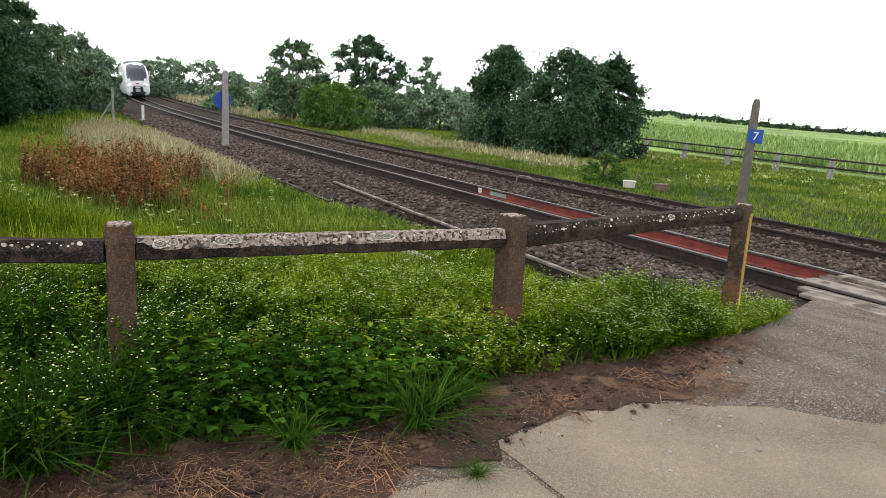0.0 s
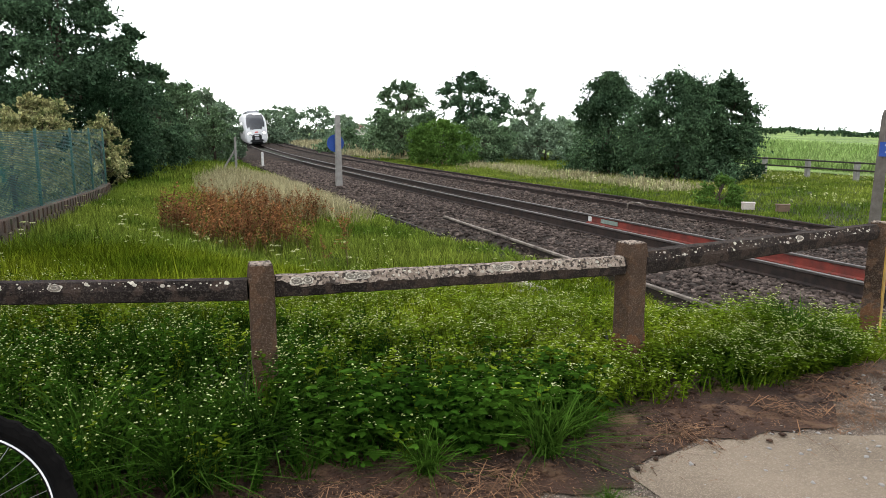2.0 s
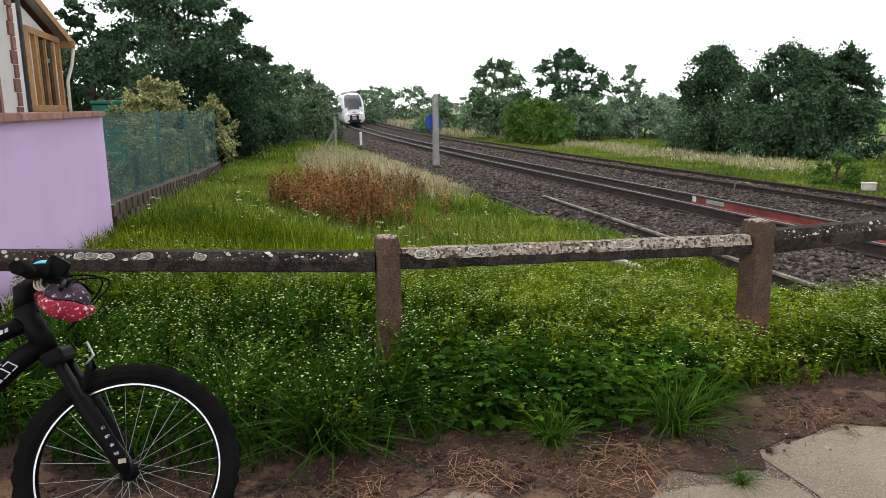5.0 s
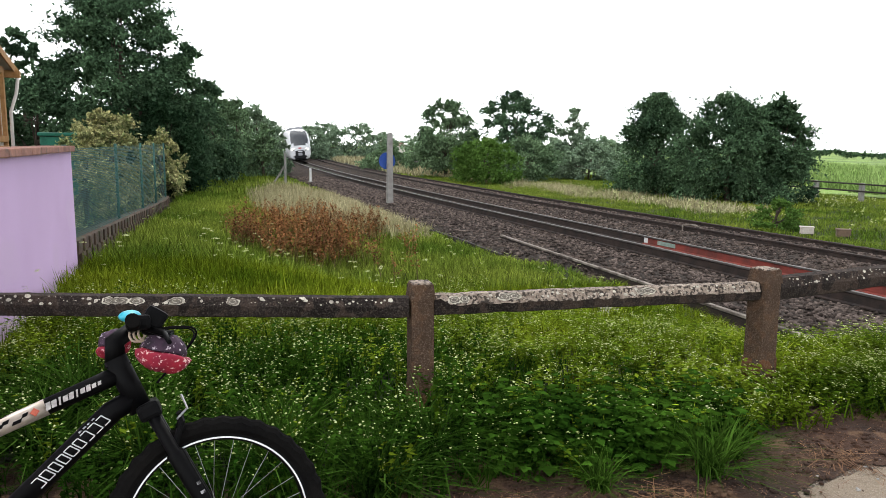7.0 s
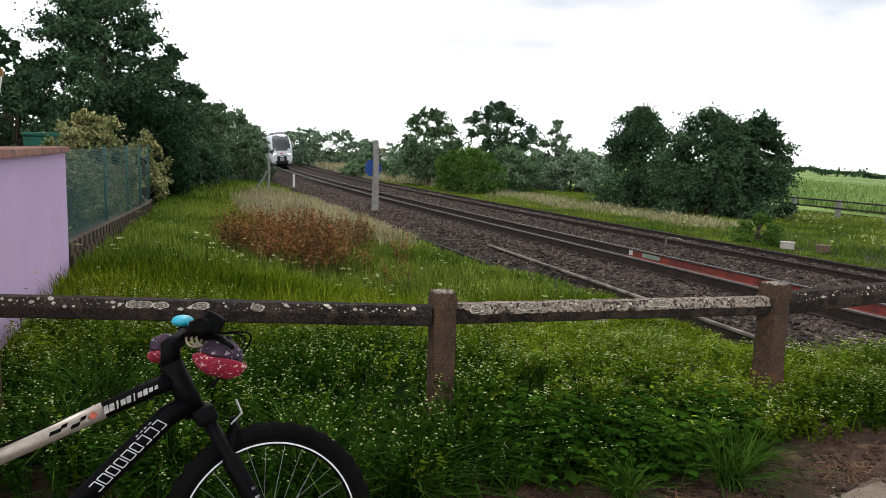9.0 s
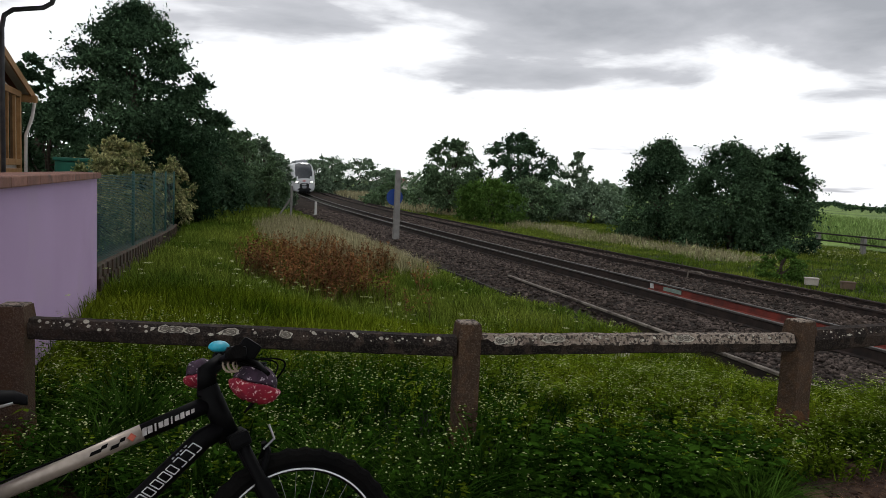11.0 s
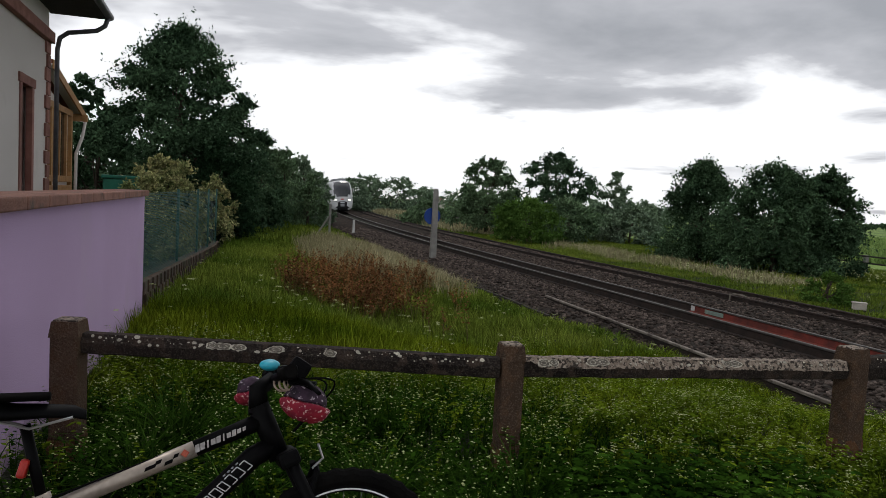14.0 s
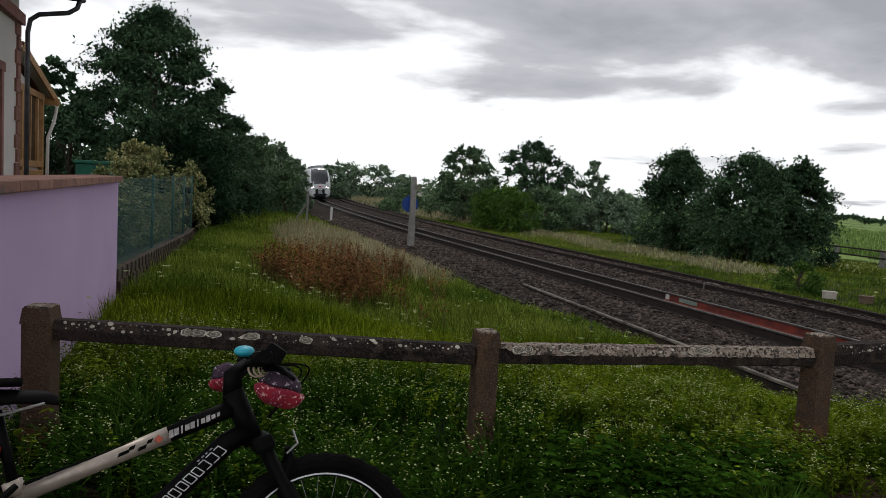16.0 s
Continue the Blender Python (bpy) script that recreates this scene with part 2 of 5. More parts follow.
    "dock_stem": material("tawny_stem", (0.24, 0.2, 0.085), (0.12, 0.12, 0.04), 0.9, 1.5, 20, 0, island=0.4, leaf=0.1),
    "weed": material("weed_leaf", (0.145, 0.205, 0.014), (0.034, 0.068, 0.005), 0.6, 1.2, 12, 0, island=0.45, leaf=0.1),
    # dark green leaf with the shade low in the weeds added to its colour
    "weed_shaded": material("dark_shaded_weed_leaf", (0.036, 0.086, 0.009), (0.011, 0.034, 0.004), 0.55, 3, 20, 0, island=0.4, leaf=0.1),
    "flower": material("white_flower", (0.58, 0.61, 0.32), (0.36, 0.42, 0.15), 0.8, 3, 20, 0, island=0.2, leaf=0.2),
    "frame_black": material("gloss_black_paint", (0.003, 0.003, 0.0035), (0.002, 0.002, 0.002), 0.5, 4, 60, 0.0, spec=0.06),
    "decal_grey": material("worn_grey_decal", (0.42, 0.42, 0.43), (0.16, 0.16, 0.165), 0.5, 60, 200, 0.0, stain=(0.03, 0.03, 0.03), stain_scale=110, stain_at=0.5),
    "frame_silver": material("champagne_silver_paint", (0.40, 0.34, 0.28), (0.32, 0.27, 0.23), 0.35, 5, 60, 0.0, metal=0.4, spec=0.5),
    "rubber": material("black_rubber", (0.005, 0.005, 0.005), (0.008, 0.0075, 0.007), 1.0, 8, 80, 0.3, spec=0.03),
    "spoke": material("dull_steel_spoke", (0.30, 0.30, 0.30), (0.2, 0.2, 0.2), 0.45, 8, 80, 0.0, metal=0.7),
    "chrome": material("bare_aluminium", (0.62, 0.62, 0.62), (0.5, 0.5, 0.5), 0.3, 8, 80, 0.0, metal=0.9),
    "redcloth": material("red_floral_cloth", (0.34, 0.016, 0.035), (0.22, 0.012, 0.035), 0.8, 20, 90, 0.2, stain=(0.72, 0.5, 0.48), stain_scale=95, stain_at=0.57),
    "purplecloth": material("purple_grey_cloth", (0.055, 0.028, 0.05), (0.02, 0.012, 0.02), 0.8, 30, 90, 0.2, stain=(0.45, 0.38, 0.42), stain_scale=80, stain_at=0.6),
    "cyan": material("cyan_plastic", (0.02, 0.42, 0.55), None, 0.35, 4, 60, 0.0, spec=0.5),
    "decal_white": material("white_decal", (0.6, 0.6, 0.6), (0.42, 0.42, 0.42), 0.5, 40, 160, 0.0),
    "decal_silver": material("silver_decal", (0.50, 0.47, 0.45), (0.3, 0.28, 0.27), 0.45, 50, 180, 0.0),
    "emblem_red": material("orange_red_emblem", (0.5, 0.11, 0.06), (0.35, 0.07, 0.05), 0.5, 60, 160, 0.0),
    "tan": material("tan_cord", (0.42, 0.33, 0.25), None, 0.8, 9, 60, 0.1),
    "red": material("red_reflector", (0.5, 0.03, 0.02), None, 0.3, 4, 60, 0.0),
    "train_white": material("white_train_paint", (0.62, 0.63, 0.64), (0.56, 0.57, 0.58), 0.35, 0.8, 20, 0.0, spec=0.5),
    "train_grey": material("grey_train_paint", (0.30, 0.31, 0.33), (0.25, 0.26, 0.28), 0.4, 0.8, 20, 0.0, spec=0.5),
    "train_black": material("black_train_panel", (0.012, 0.013, 0.015), None, 0.5, 2, 20, 0.0),
    "glass": material("dark_tinted_glass", (0.02, 0.024, 0.028), (0.016, 0.02, 0.024), 0.06, 2, 20, 0.0, spec=0.8),
    "roofred": material("distant_red_roof", (0.20, 0.09, 0.065), None, 0.9, 2, 12, 0.3),
    "box_brown": material("rusty_brown_box", (0.16, 0.11, 0.075), (0.10, 0.07, 0.05), 0.9, 5, 50, 0.4),
    "box_white": material("dirty_white_box", (0.52, 0.48, 0.42), (0.4, 0.36, 0.3), 0.85, 5, 50, 0.3),
    "bin": material("green_plastic", (0.015, 0.14, 0.09), None, 0.6, 3, 40, 0.05),
    "lamp": glow("headlight_lens", (1.0, 0.97, 0.9), 6.0),
}


# ---------------------------------------------------------------- mesh helpers
def part(name, bm, mat, parent=None, label="", smooth=False):
    """One mesh object from a bmesh, under a thing or a part."""
    me = bpy.data.meshes.new(name)
    if smooth:
        for f in bm.faces:
            f.smooth = True
    bm.to_mesh(me)
    bm.free()
    me.materials.append(M[mat] if isinstance(mat, str) else mat)
    ob = new(name, me)
    if parent:
        ob.parent = parent
    if label:
        ob["label"] = label
    return ob


def thing(name, label, category, group="", kind="", at=None):
    ob = new(name)
    ob.empty_display_size = 0.1
    if at is not None:
        ob.matrix_world = at
    return tagged(ob, label, category, group, kind)


def box(bm, c, s, rot=None, bevel=0.0):
    m = Matrix.Translation(c) @ (rot or Matrix.Identity(4)) @ Matrix.Diagonal((*s, 1))
    g = bmesh.ops.create_cube(bm, size=1.0, matrix=m)
    if bevel:
        es = list({e for v in g["verts"] for e in v.link_edges})
        bmesh.ops.bevel(bm, geom=es, offset=bevel, segments=2, affect="EDGES", profile=0.6)
    return bm


def boxed(c, s, rot=None, bevel=0.0):
    return box(bmesh.new(), c, s, rot, bevel)


def tube(bm, pts, radii, seg=8, cap=True):
    """A round tube through points, with a radius each."""
    pts = [Vector(p) for p in pts]
    if isinstance(radii, (int, float)):
        radii = [radii] * len(pts)
    rings = []
    ref = None
    for i, p in enumerate(pts):
        d = (pts[min(i + 1, len(pts) - 1)] - pts[max(i - 1, 0)]).normalized()
        if ref is None:
            ref = d.orthogonal().normalized()
        ref = (ref - d * ref.dot(d)).normalized()
        side = d.cross(ref)
        rings.append([bm.verts.new(p + (ref * math.cos(a) + side * math.sin(a)) * radii[i]) for a in (2 * math.pi * k / seg for k in range(seg))])
    for a, b in zip(rings, rings[1:]):
        for k in range(seg):
            bm.faces.new((a[k], a[(k + 1) % seg], b[(k + 1) % seg], b[k])).smooth = seg > 6
    if cap:
        bm.faces.new(rings[0][::-1])
        bm.faces.new(rings[-1])
    return bm


def tubed(pts, radii, seg=8):
    return tube(bmesh.new(), pts, radii, seg)


def loft(sections, cap=True, closed=True):
    """A skin through rings of equal length."""
    bm = bmesh.new()
    rings = [[bm.verts.new(p) for p in s] for s in sections]
    n = len(rings[0])
    for a, b in zip(rings, rings[1:]):
        for k in range(n if closed else n - 1):
            bm.faces.new((a[k], a[(k + 1) % n], b[(k + 1) % n], b[k]))
    if cap:
        bm.faces.new(rings[0][::-1])
        bm.faces.new(rings[-1])
    bmesh.ops.recalc_face_normals(bm, faces=bm.faces)
    return bm


def smooth01(w):
    w = min(max(w, 0.0), 1.0)
    return w * w * (3 - 2 * w)


def ground_z(x, y):
    """Height of the land: a raised road at the fence that falls towards the railway."""
    w = (y + 0.5) / (20 - 12 * smooth01((x + 4.2) / 5.2)) + max(0.0, x - 1.0) / 6.5
    k = smooth01((x + 4.2) / 3.2)
    z = -1.05 * (smooth01(w) * k + min(1.0, max(0.0, 0.043 * (y - 0.8))) * (1 - k))
    if 0.5 < x < 9 and y < 4:
        lane = -1.04 * min(1.0, max(0.0, x - 1.1) / 5.6)
        z += (lane - z) * smooth01((veg_edge(x) + 0.5 - y) / 0.45) * smooth01((x - 0.5) / 1.2)
    if x > 13.2:
        z -= 0.24 * smooth01((x - 13.2) / 1.2) + 0.2 * smooth01((x - 18) / 12)
    return z


def field_drop(x, y):
    """The fields beyond the railway fall away towards the east."""
    d = math.hypot(x, y)
    return 0.0127 * max(0.0, d - 45) * smooth01((math.degrees(math.atan2(x, y)) - 44) / 16) if x > 30 else 0.0


def scatter(name, templates, places, mats, label, category, kind="stuff", parent=None):
    """Many small plants joined into one mesh. templates: (verts, tris, material index per tri); places: template, x, y, z, turn, scale, lean x, lean y, height."""
    vs, fs, ms = [], [], []
    base = 0
    byk = {}
    for p in places:
        byk.setdefault(p[0], []).append(p[1:])
    for k, rows in byk.items():
        tv, tf, tm = templates[k]
        r = np.array(rows, dtype=np.float64)
        c, s = np.cos(r[:, 3]), np.sin(r[:, 3])
        sx, hh = r[:, 4][:, None], r[:, 7][:, None]
        x = (tv[None, :, 0] * c[:, None] - tv[None, :, 1] * s[:, None]) * sx
        y = (tv[None, :, 0] * s[:, None] + tv[None, :, 1] * c[:, None]) * sx
        z = tv[None, :, 2] * hh
        x = x + z * r[:, 5][:, None] + r[:, 0][:, None]
        y = y + z * r[:, 6][:, None] + r[:, 1][:, None]
        z = z + r[:, 2][:, None]
        n, m = len(rows), len(tv)
        vs.append(np.stack((x, y, z), -1).reshape(-1, 3))
        fs.append((tf[None] + (np.arange(n) * m)[:, None, None] + base).reshape(-1, 3))
        ms.append(np.tile(tm, n))
        base += n * m
    return raw_mesh(name, np.concatenate(vs), np.concatenate(fs), np.concatenate(ms), mats, label, category, kind, parent)


def raw_mesh(name, v, f, mi, mats, label="", category="", kind="", parent=None):
    me = bpy.data.meshes.new(name)
    me.vertices.add(len(v))
    me.vertices.foreach_set("co", v.astype(np.float32).ravel())
    me.loops.add(len(f) * 3)
    me.loops.foreach_set("vertex_index", f.astype(np.int32).ravel())
    me.polygons.add(len(f))
    me.polygons.foreach_set("loop_start", np.arange(0, len(f) * 3, 3, dtype=np.int32))
    me.polygons.foreach_set("loop_total", np.full(len(f), 3, dtype=np.int32))
    me.polygons.foreach_set("material_index", mi.astype(np.int32))
    for m in mats:
        me.materials.append(M[m])
    me.update(calc_edges=True)
    ob = new(name, me)
    if parent:
        ob.parent = parent
    return tagged(ob, label, category, "", kind)


rng = np.random.default_rng(7)


def blade(h, w, bend, ang, off=(0, 0), start=0.0, segs=3):
    """A bent, tapered grass blade as triangles."""
    v, f = [], []
    d = np.array((math.cos(ang), math.sin(ang)))
    sd = np.array((-d[1], d[0]))
    for i in range(segs):
        t = i / segs
        p = d * bend * t * t + np.array(off)
        wz = w * (1 - 0.6 * t)
        v += [(*(p - sd * wz), start + h * t * (1 - 0.25 * t * bend / h)), (*(p + sd * wz), start + h * t * (1 - 0.25 * t * bend / h))]
    p = d * bend + np.array(off)
    v.append((*p, start + h * (1 - 0.25 * bend / h)))
    for i in range(segs - 1):
        a = 2 * i
        f += [(a, a + 1, a + 3), (a, a + 3, a + 2)]
    a = 2 * (segs - 1)
    f.append((a, a + 1, a + 2))
    return v, f


def leaf_shape(p, ang, length, width, droop):
    """A pointed leaf, folded along its middle."""
    d = np.array((math.cos(ang), math.sin(ang), -droop))
    sd = np.array((-math.sin(ang), math.cos(ang), 0.0))
    p = np.array(p)
    m = p + d * length * 0.45
    v = [p, m + sd * width + (0, 0, 0.15 * width), m - sd * width + (0, 0, 0.15 * width), p + d * length]
    return [tuple(q) for q in v], [(0, 2, 1), (1, 2, 3)]


def bundle(pieces):
    v, f, m = [], [], []
    for (pv, pf), mi in pieces:
        b = len(v)
        v += pv
        f += [tuple(i + b for i in t) for t in pf]
        m += [mi] * len(pf)
    return np.array(v, dtype=float), np.array(f, dtype=int), np.array(m, dtype=int)


def ru(a, b):
    return float(rng.uniform(a, b))


def t_grass(n, h, w, spread, bend, mi=0):
    return bundle([(blade(h * ru(0.55, 1), w, h * ru(0.1, bend), ru(0, 6.28), (ru(-spread, spread), ru(-spread, spread))), mi) for _ in range(n)])


def t_weed(h, leaves, flowers, leaf_mi, fl_mi, lsize=0.035, fsize=0.008):
    """A branching weed with small leaves and white flower heads."""
    pc = []
    for _ in range(3):
        a, top = ru(0, 6.28), h * ru(0.7, 1)
        tip = np.array((math.cos(a), math.sin(a))) * h * ru(0.05, 0.3)
        pc.append((blade(top, 0.003, float(np.hypot(*tip)), a, segs=2), leaf_mi))
        for _ in range(leaves // 3):
            t = ru(0.15, 0.98)
            p = (*(tip * t * t), top * t)
            pc.append((leaf_shape(p, ru(0, 6.28), lsize * ru(0.6, 1.3), lsize * 0.33, ru(-0.4, 0.5)), leaf_mi))
        heads = [ru(0.78, 1.04) for _ in range(2)]
        for q_ in range(flowers // 3):
            t = heads[q_ % 2]
            p = np.array((*(tip * t), top * t)) + rng.normal(0, 0.011, 3)
            s = fsize * ru(0.7, 1.4)
            q = [tuple(p + s * np.array(o)) for o in ((-1, -0.6, 0), (1, -0.6, 0.3), (0, 1.1, 0.2), (0, 0, 0.9))]
            pc.append(((q, [(0, 1, 3), (1, 2, 3), (2, 0, 3)]), fl_mi))
    return bundle(pc)


def t_bramble(h, mi):
    """A low stem with broad three-lobed leaves held flat."""
    pc = [(blade(h, 0.004, 0.05, ru(0, 6), segs=2), mi)]
    for i in range(6):
        z, a = h * (0.35 + 0.65 * i / 5), i * 2.4 + ru(-0.4, 0.4)
        o = (math.cos(a) * 0.03, math.sin(a) * 0.03, z)
        s, dr = ru(0.7, 1.2) * (1.15 - 0.4 * i / 5), ru(0.0, 0.55)
        for turn, k in ((-1.0, 0.8), (0.0, 1.1), (1.0, 0.8)):
            pc.append((leaf_shape(o, a + turn, 0.046 * s * k, 0.0155 * s * k, dr), mi))
    return bundle(pc)


def t_umbel(h, r, mi_stem, mi_fl):
    """A thin stalk with a flat head of tiny white florets."""
    a, bend = ru(0, 6.28), h * ru(0.02, 0.2)
    pc = [(blade(h, 0.003, bend, a, segs=2), mi_stem)]
    for _ in range(16):
        t, q = ru(0, 6.28), r * math.sqrt(rng.random())
        p = np.array((math.cos(a) * bend + q * math.cos(t), math.sin(a) * bend + q * math.sin(t), h * (1 - 0.25 * bend / h) + ru(-0.006, 0.006)))
        s = r * ru(0.16, 0.3)
        pc.append((([tuple(p + s * np.array(o)) for o in ((-1, -0.6, 0), (1, -0.6, 0.2), (0, 1.1, 0.1), (0, 0, 0.7))], [(0, 1, 3), (1, 2, 3), (2, 0, 3)]), mi_fl))
    return bundle(pc)


def t_dock(h, mi_stem, mi_seed):
    pc = []
    for _ in range(4):
        a = ru(0, 6.28)
        top, bend = h * ru(0.7, 1), h * ru(0.05, 0.3)
        pc.append((blade(top, 0.005, bend, a, segs=2), mi_stem))
        for _ in range(16):
            t = ru(0.45, 1.0)
            p = (math.cos(a) * bend * t * t, math.sin(a) * bend * t * t, top * t)
            pc.append((leaf_shape(p, ru(0, 6.28), 0.055 * ru(0.6, 1.2), 0.016, ru(-0.8, 0.2)), mi_seed))
    return bundle(pc)


# ---------------------------------------------------------------- land
def sheet(name, xs, ys, zf, mat, label, category):
    bm = bmesh.new()
    grid = [[bm.verts.new((x, y, zf(x, y))) for y in ys] for x in xs]
    for i in range(len(xs) - 1):
        for j in range(len(ys) - 1):
            bm.faces.new((grid[i][j], grid[i + 1][j], grid[i + 1][j + 1], grid[i][j + 1]))
    return tagged(part(name, bm, mat, smooth=True), label, category, kind="structure")


def steps(a, b, d):
    n = max(1, round((b - a) / d))
    return [a + (b - a) * i / n for i in range(n)]


def ballast_edge(y):
    return 3.42 + 0.62 * smooth01((10.5 - y) / 0.9) * smooth01((y - 2.5) / 3.0) + max(0.0, 1.4 - y) * 2.0 + 0.07 * math.sin(y * 1.3)


def curve_x(y):
    """The railway bends gently away to the east."""
    return (y - 20) ** 2 / 1500 if y > 20 else 0.0


ROAD_EDGE = ((-60, -0.9), (-4, -0.8), (-2.4, -0.84), (-1.95, -0.84), (-1.75, -1.14), (-1.4, -1.14), (-1.25, -0.99), (-0.95, -1.0), (-0.87, -1.12), (-0.8, -0.95), (-0.25, -0.82), (0.1, -0.9), (0.31, -1.0), (0.5, -0.84), (0.76, -0.62), (1.0, -0.57), (1.3, -0.5), (2.0, -0.12), (3.2, 0.45), (4, 0.95), (6.6, 2.2), (80, 2.2))


def road_edge(x):
    for (a, b), (c, d) in zip(ROAD_EDGE, ROAD_EDGE[1:]):
        if a <= x <= c:
            return b + (d - b) * (x - a) / (c - a)
    return ROAD_EDGE[-1][1]


VEG_EDGE = ((-60, 0.12), (-6, 0.07), (-3.8, -0.08), (-3.2, -0.58), (-2.7, -0.65), (-2.2, -0.68), (-1.9, -0.6), (-1.5, -0.64), (-1.15, -0.62), (-0.5, -0.56), (0.1, -0.56), (0.76, -0.54), (1.25, -0.48), (2, -0.12), (3.2, 0.42), (4, 0.9), (6.6, 1.88), (80, 2.05))


def veg_edge(x):
    """Where the weeds begin."""
    for (a, b), (c, d) in zip(VEG_EDGE, VEG_EDGE[1:]):
        if a <= x <= c:
            return b + (d - b) * (x - a) / (c - a)
    return 2.05


def land_z(x, y):
    z = ground_z(x, y)
    e = ballast_edge(y) + curve_x(y)
    if e < x < 13.9 + curve_x(y):
        z -= 0.3 * smooth01((x - e) / 0.8) * smooth01((13.9 + curve_x(y) - x) / 0.6)
    if y < veg_edge(x) + 0.3:
        z -= 0.03 * smooth01((veg_edge(x) + 0.3 - y) / 0.3)
    far = max(abs(x), abs(y))
    if far > 60:
        z += 0.2 * math.sin(x * 0.011) * math.sin(y * 0.013)
    if x > 30:
        z -= field_drop(x, y) + 0.25 * smooth01((x - 34) / 10) + 4.0 * smooth01((x - 60) / 80)
    return z


XS = steps(-1800, -200, 200) + steps(-200, -40, 16) + steps(-40, -8, 2) + steps(-8, 16, 0.3) + steps(16, 40, 1.5) + steps(40, 200, 10) + steps(200, 1801, 200) + [1800]
YS = steps(-1800, -200, 200) + steps(-200, -20, 15) + steps(-20, -4, 1) + steps(-4, 20, 0.3) + steps(20, 60, 1.2) + steps(60, 200, 8) + steps(200, 1801, 200) + [1800]
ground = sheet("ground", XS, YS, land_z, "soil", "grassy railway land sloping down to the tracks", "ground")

# crop field beyond the far fence
fx = steps(34, 100, 3) + steps(100, 900, 80) + [900]
fy = steps(-60, 120, 4) + steps(120, 900, 80) + [900]
field = sheet("crop_field", fx, fy, lambda x, y: ground_z(x, y) + 0.06 - field_drop(x, y) + 0.12 * noise.noise((x * 0.3, y * 0.3, 0)), "far",
              "flat green crop field behind the far fence", "field")


def road_z(x, y):
    return ground_z(x, y) + 0.006 * noise.noise((x * 2, y * 2, 3))


def strip(name, x0, x1, dx, ylow, yhigh, ny, zf, mat, label, category):
    bm = bmesh.new()
    rows = []
    for x in steps(x0, x1, dx) + [x1]:
        a, b = ylow(x), yhigh(x)
        rows.append([bm.verts.new((x, a + (b - a) * j / ny, zf(x, a + (b - a) * j / ny))) for j in range(ny + 1)])
    for a, b in zip(rows, rows[1:]):
        for j in range(ny):
            bm.faces.new((a[j], b[j], b[j + 1], a[j + 1]))
    return tagged(part(name, bm, mat, smooth=True), label, category, kind="structure")


def ragged(x, k=0.05):
    return k * noise.noise((x * 2.7, 1.0, 0)) + 0.5 * k * noise.noise((x * 9, 4.0, 0))


road = strip("road", -40, 6.9, 0.12, lambda x: -9.0, lambda x: road_edge(x) + ragged(x), 24, road_z, "asphalt", "worn grey asphalt lane leading down to the level crossing", "road")
tagged(strip("verge_dirt", -8, 2.6, 0.08, lambda x: road_edge(x) - (0.1 + 0.12 * abs(noise.noise((x * 3.4, 8, 0))) + 0.05 * noise.noise((x * 14, 2, 0))) * smooth01((1.0 - x) / 0.3), lambda x: max(road_edge(x) + 0.5, veg_edge(x) + 0.35), 12,
             lambda x, y: road_z(x, y) + 0.008, "dirt", "strip of damp brown dirt between lane and weeds", "verge"), kind="structure")
strip("slab_pale", -0.805, 1.0, 0.04, lambda x: -3.6, lambda x: -1.05 + 0.06 * smooth01((x + 0.8) / 0.3) - 0.2 * smooth01((x + 0.1) / 0.5) - 0.5 * smooth01((x - 0.45) / 0.55) + ragged(x, 0.06), 10,
      lambda x, y: road_z(x, y) + 0.004, "concrete_slab", "pale gravelly concrete patch at the edge of the lane", "pavement")
strip("slab_worn", -2.7, -0.83, 0.05, lambda x: -3.6, lambda x: -0.98 - 0.2 * smooth01((x + 2.0) / 0.35) - 0.1 * smooth01((x + 1.2) / 0.2) + ragged(x, 0.22), 10,
      lambda x, y: road_z(x, y) + 0.004, "concrete_slab", "pale worn concrete patch under dirt and straw", "pavement")
strip("road_far", 15.4, 80, 2, lambda x: -5.0, lambda x: 2.2, 3, lambda x, y: land_z(x, y) + 0.05, "asphalt", "grey lane beyond the railway", "road")


# ---------------------------------------------------------------- railway
def bed_z(x, y):
    e = ballast_edge(y)
    z = -1.0 - 0.26 * smooth01((x - 5.4) / 1.9) - 0.10 * smooth01((x - 7.5) / 0.6) + 0.06 * smooth01((x - 9.3) / 0.5) + 0.08 * smooth01((x - 10.4) / 0.8)
    z -= 0.2 * (1 - smooth01((x - e) / 0.5)) + 0.3 * smooth01((x - 13.2) / 0.7)
    return z + 0.03 * noise.noise((x * 3, y * 3, 0)) + 0.02 * noise.noise((x * 9, y * 9, 0))


bm = bmesh.new()
rows = []
for y in steps(-30, 30, 0.3) + steps(30, 200, 1.5) + [200]:
    e = ballast_edge(y)
    rows.append([bm.verts.new((e + (14.0 - e) * j / 40 + curve_x(y), y, bed_z(e + (14.0 - e) * j / 40, y))) for j in range(41)])
for a, b in zip(rows, rows[1:]):
    for j in range(40):
        bm.faces.new((a[j], b[j], b[j + 1], a[j + 1]))
bed = tagged(part("ballast_bed", bm, "ballast_bed", smooth=True), "dark grey crushed stone ballast bed under the tracks", "ballast", kind="structure")


def rail_skin(prof, x0, z0, y0, y1, skew=0.0):
    ys = [y for y in steps(-30, 200, 2.0) + [200] if y0 < y < y1]
    return loft([[(x0 + skew * (y - y0) + curve_x(y) + px, y, z0 + pz) for px, pz in prof] for y in [y0, *ys, y1]])


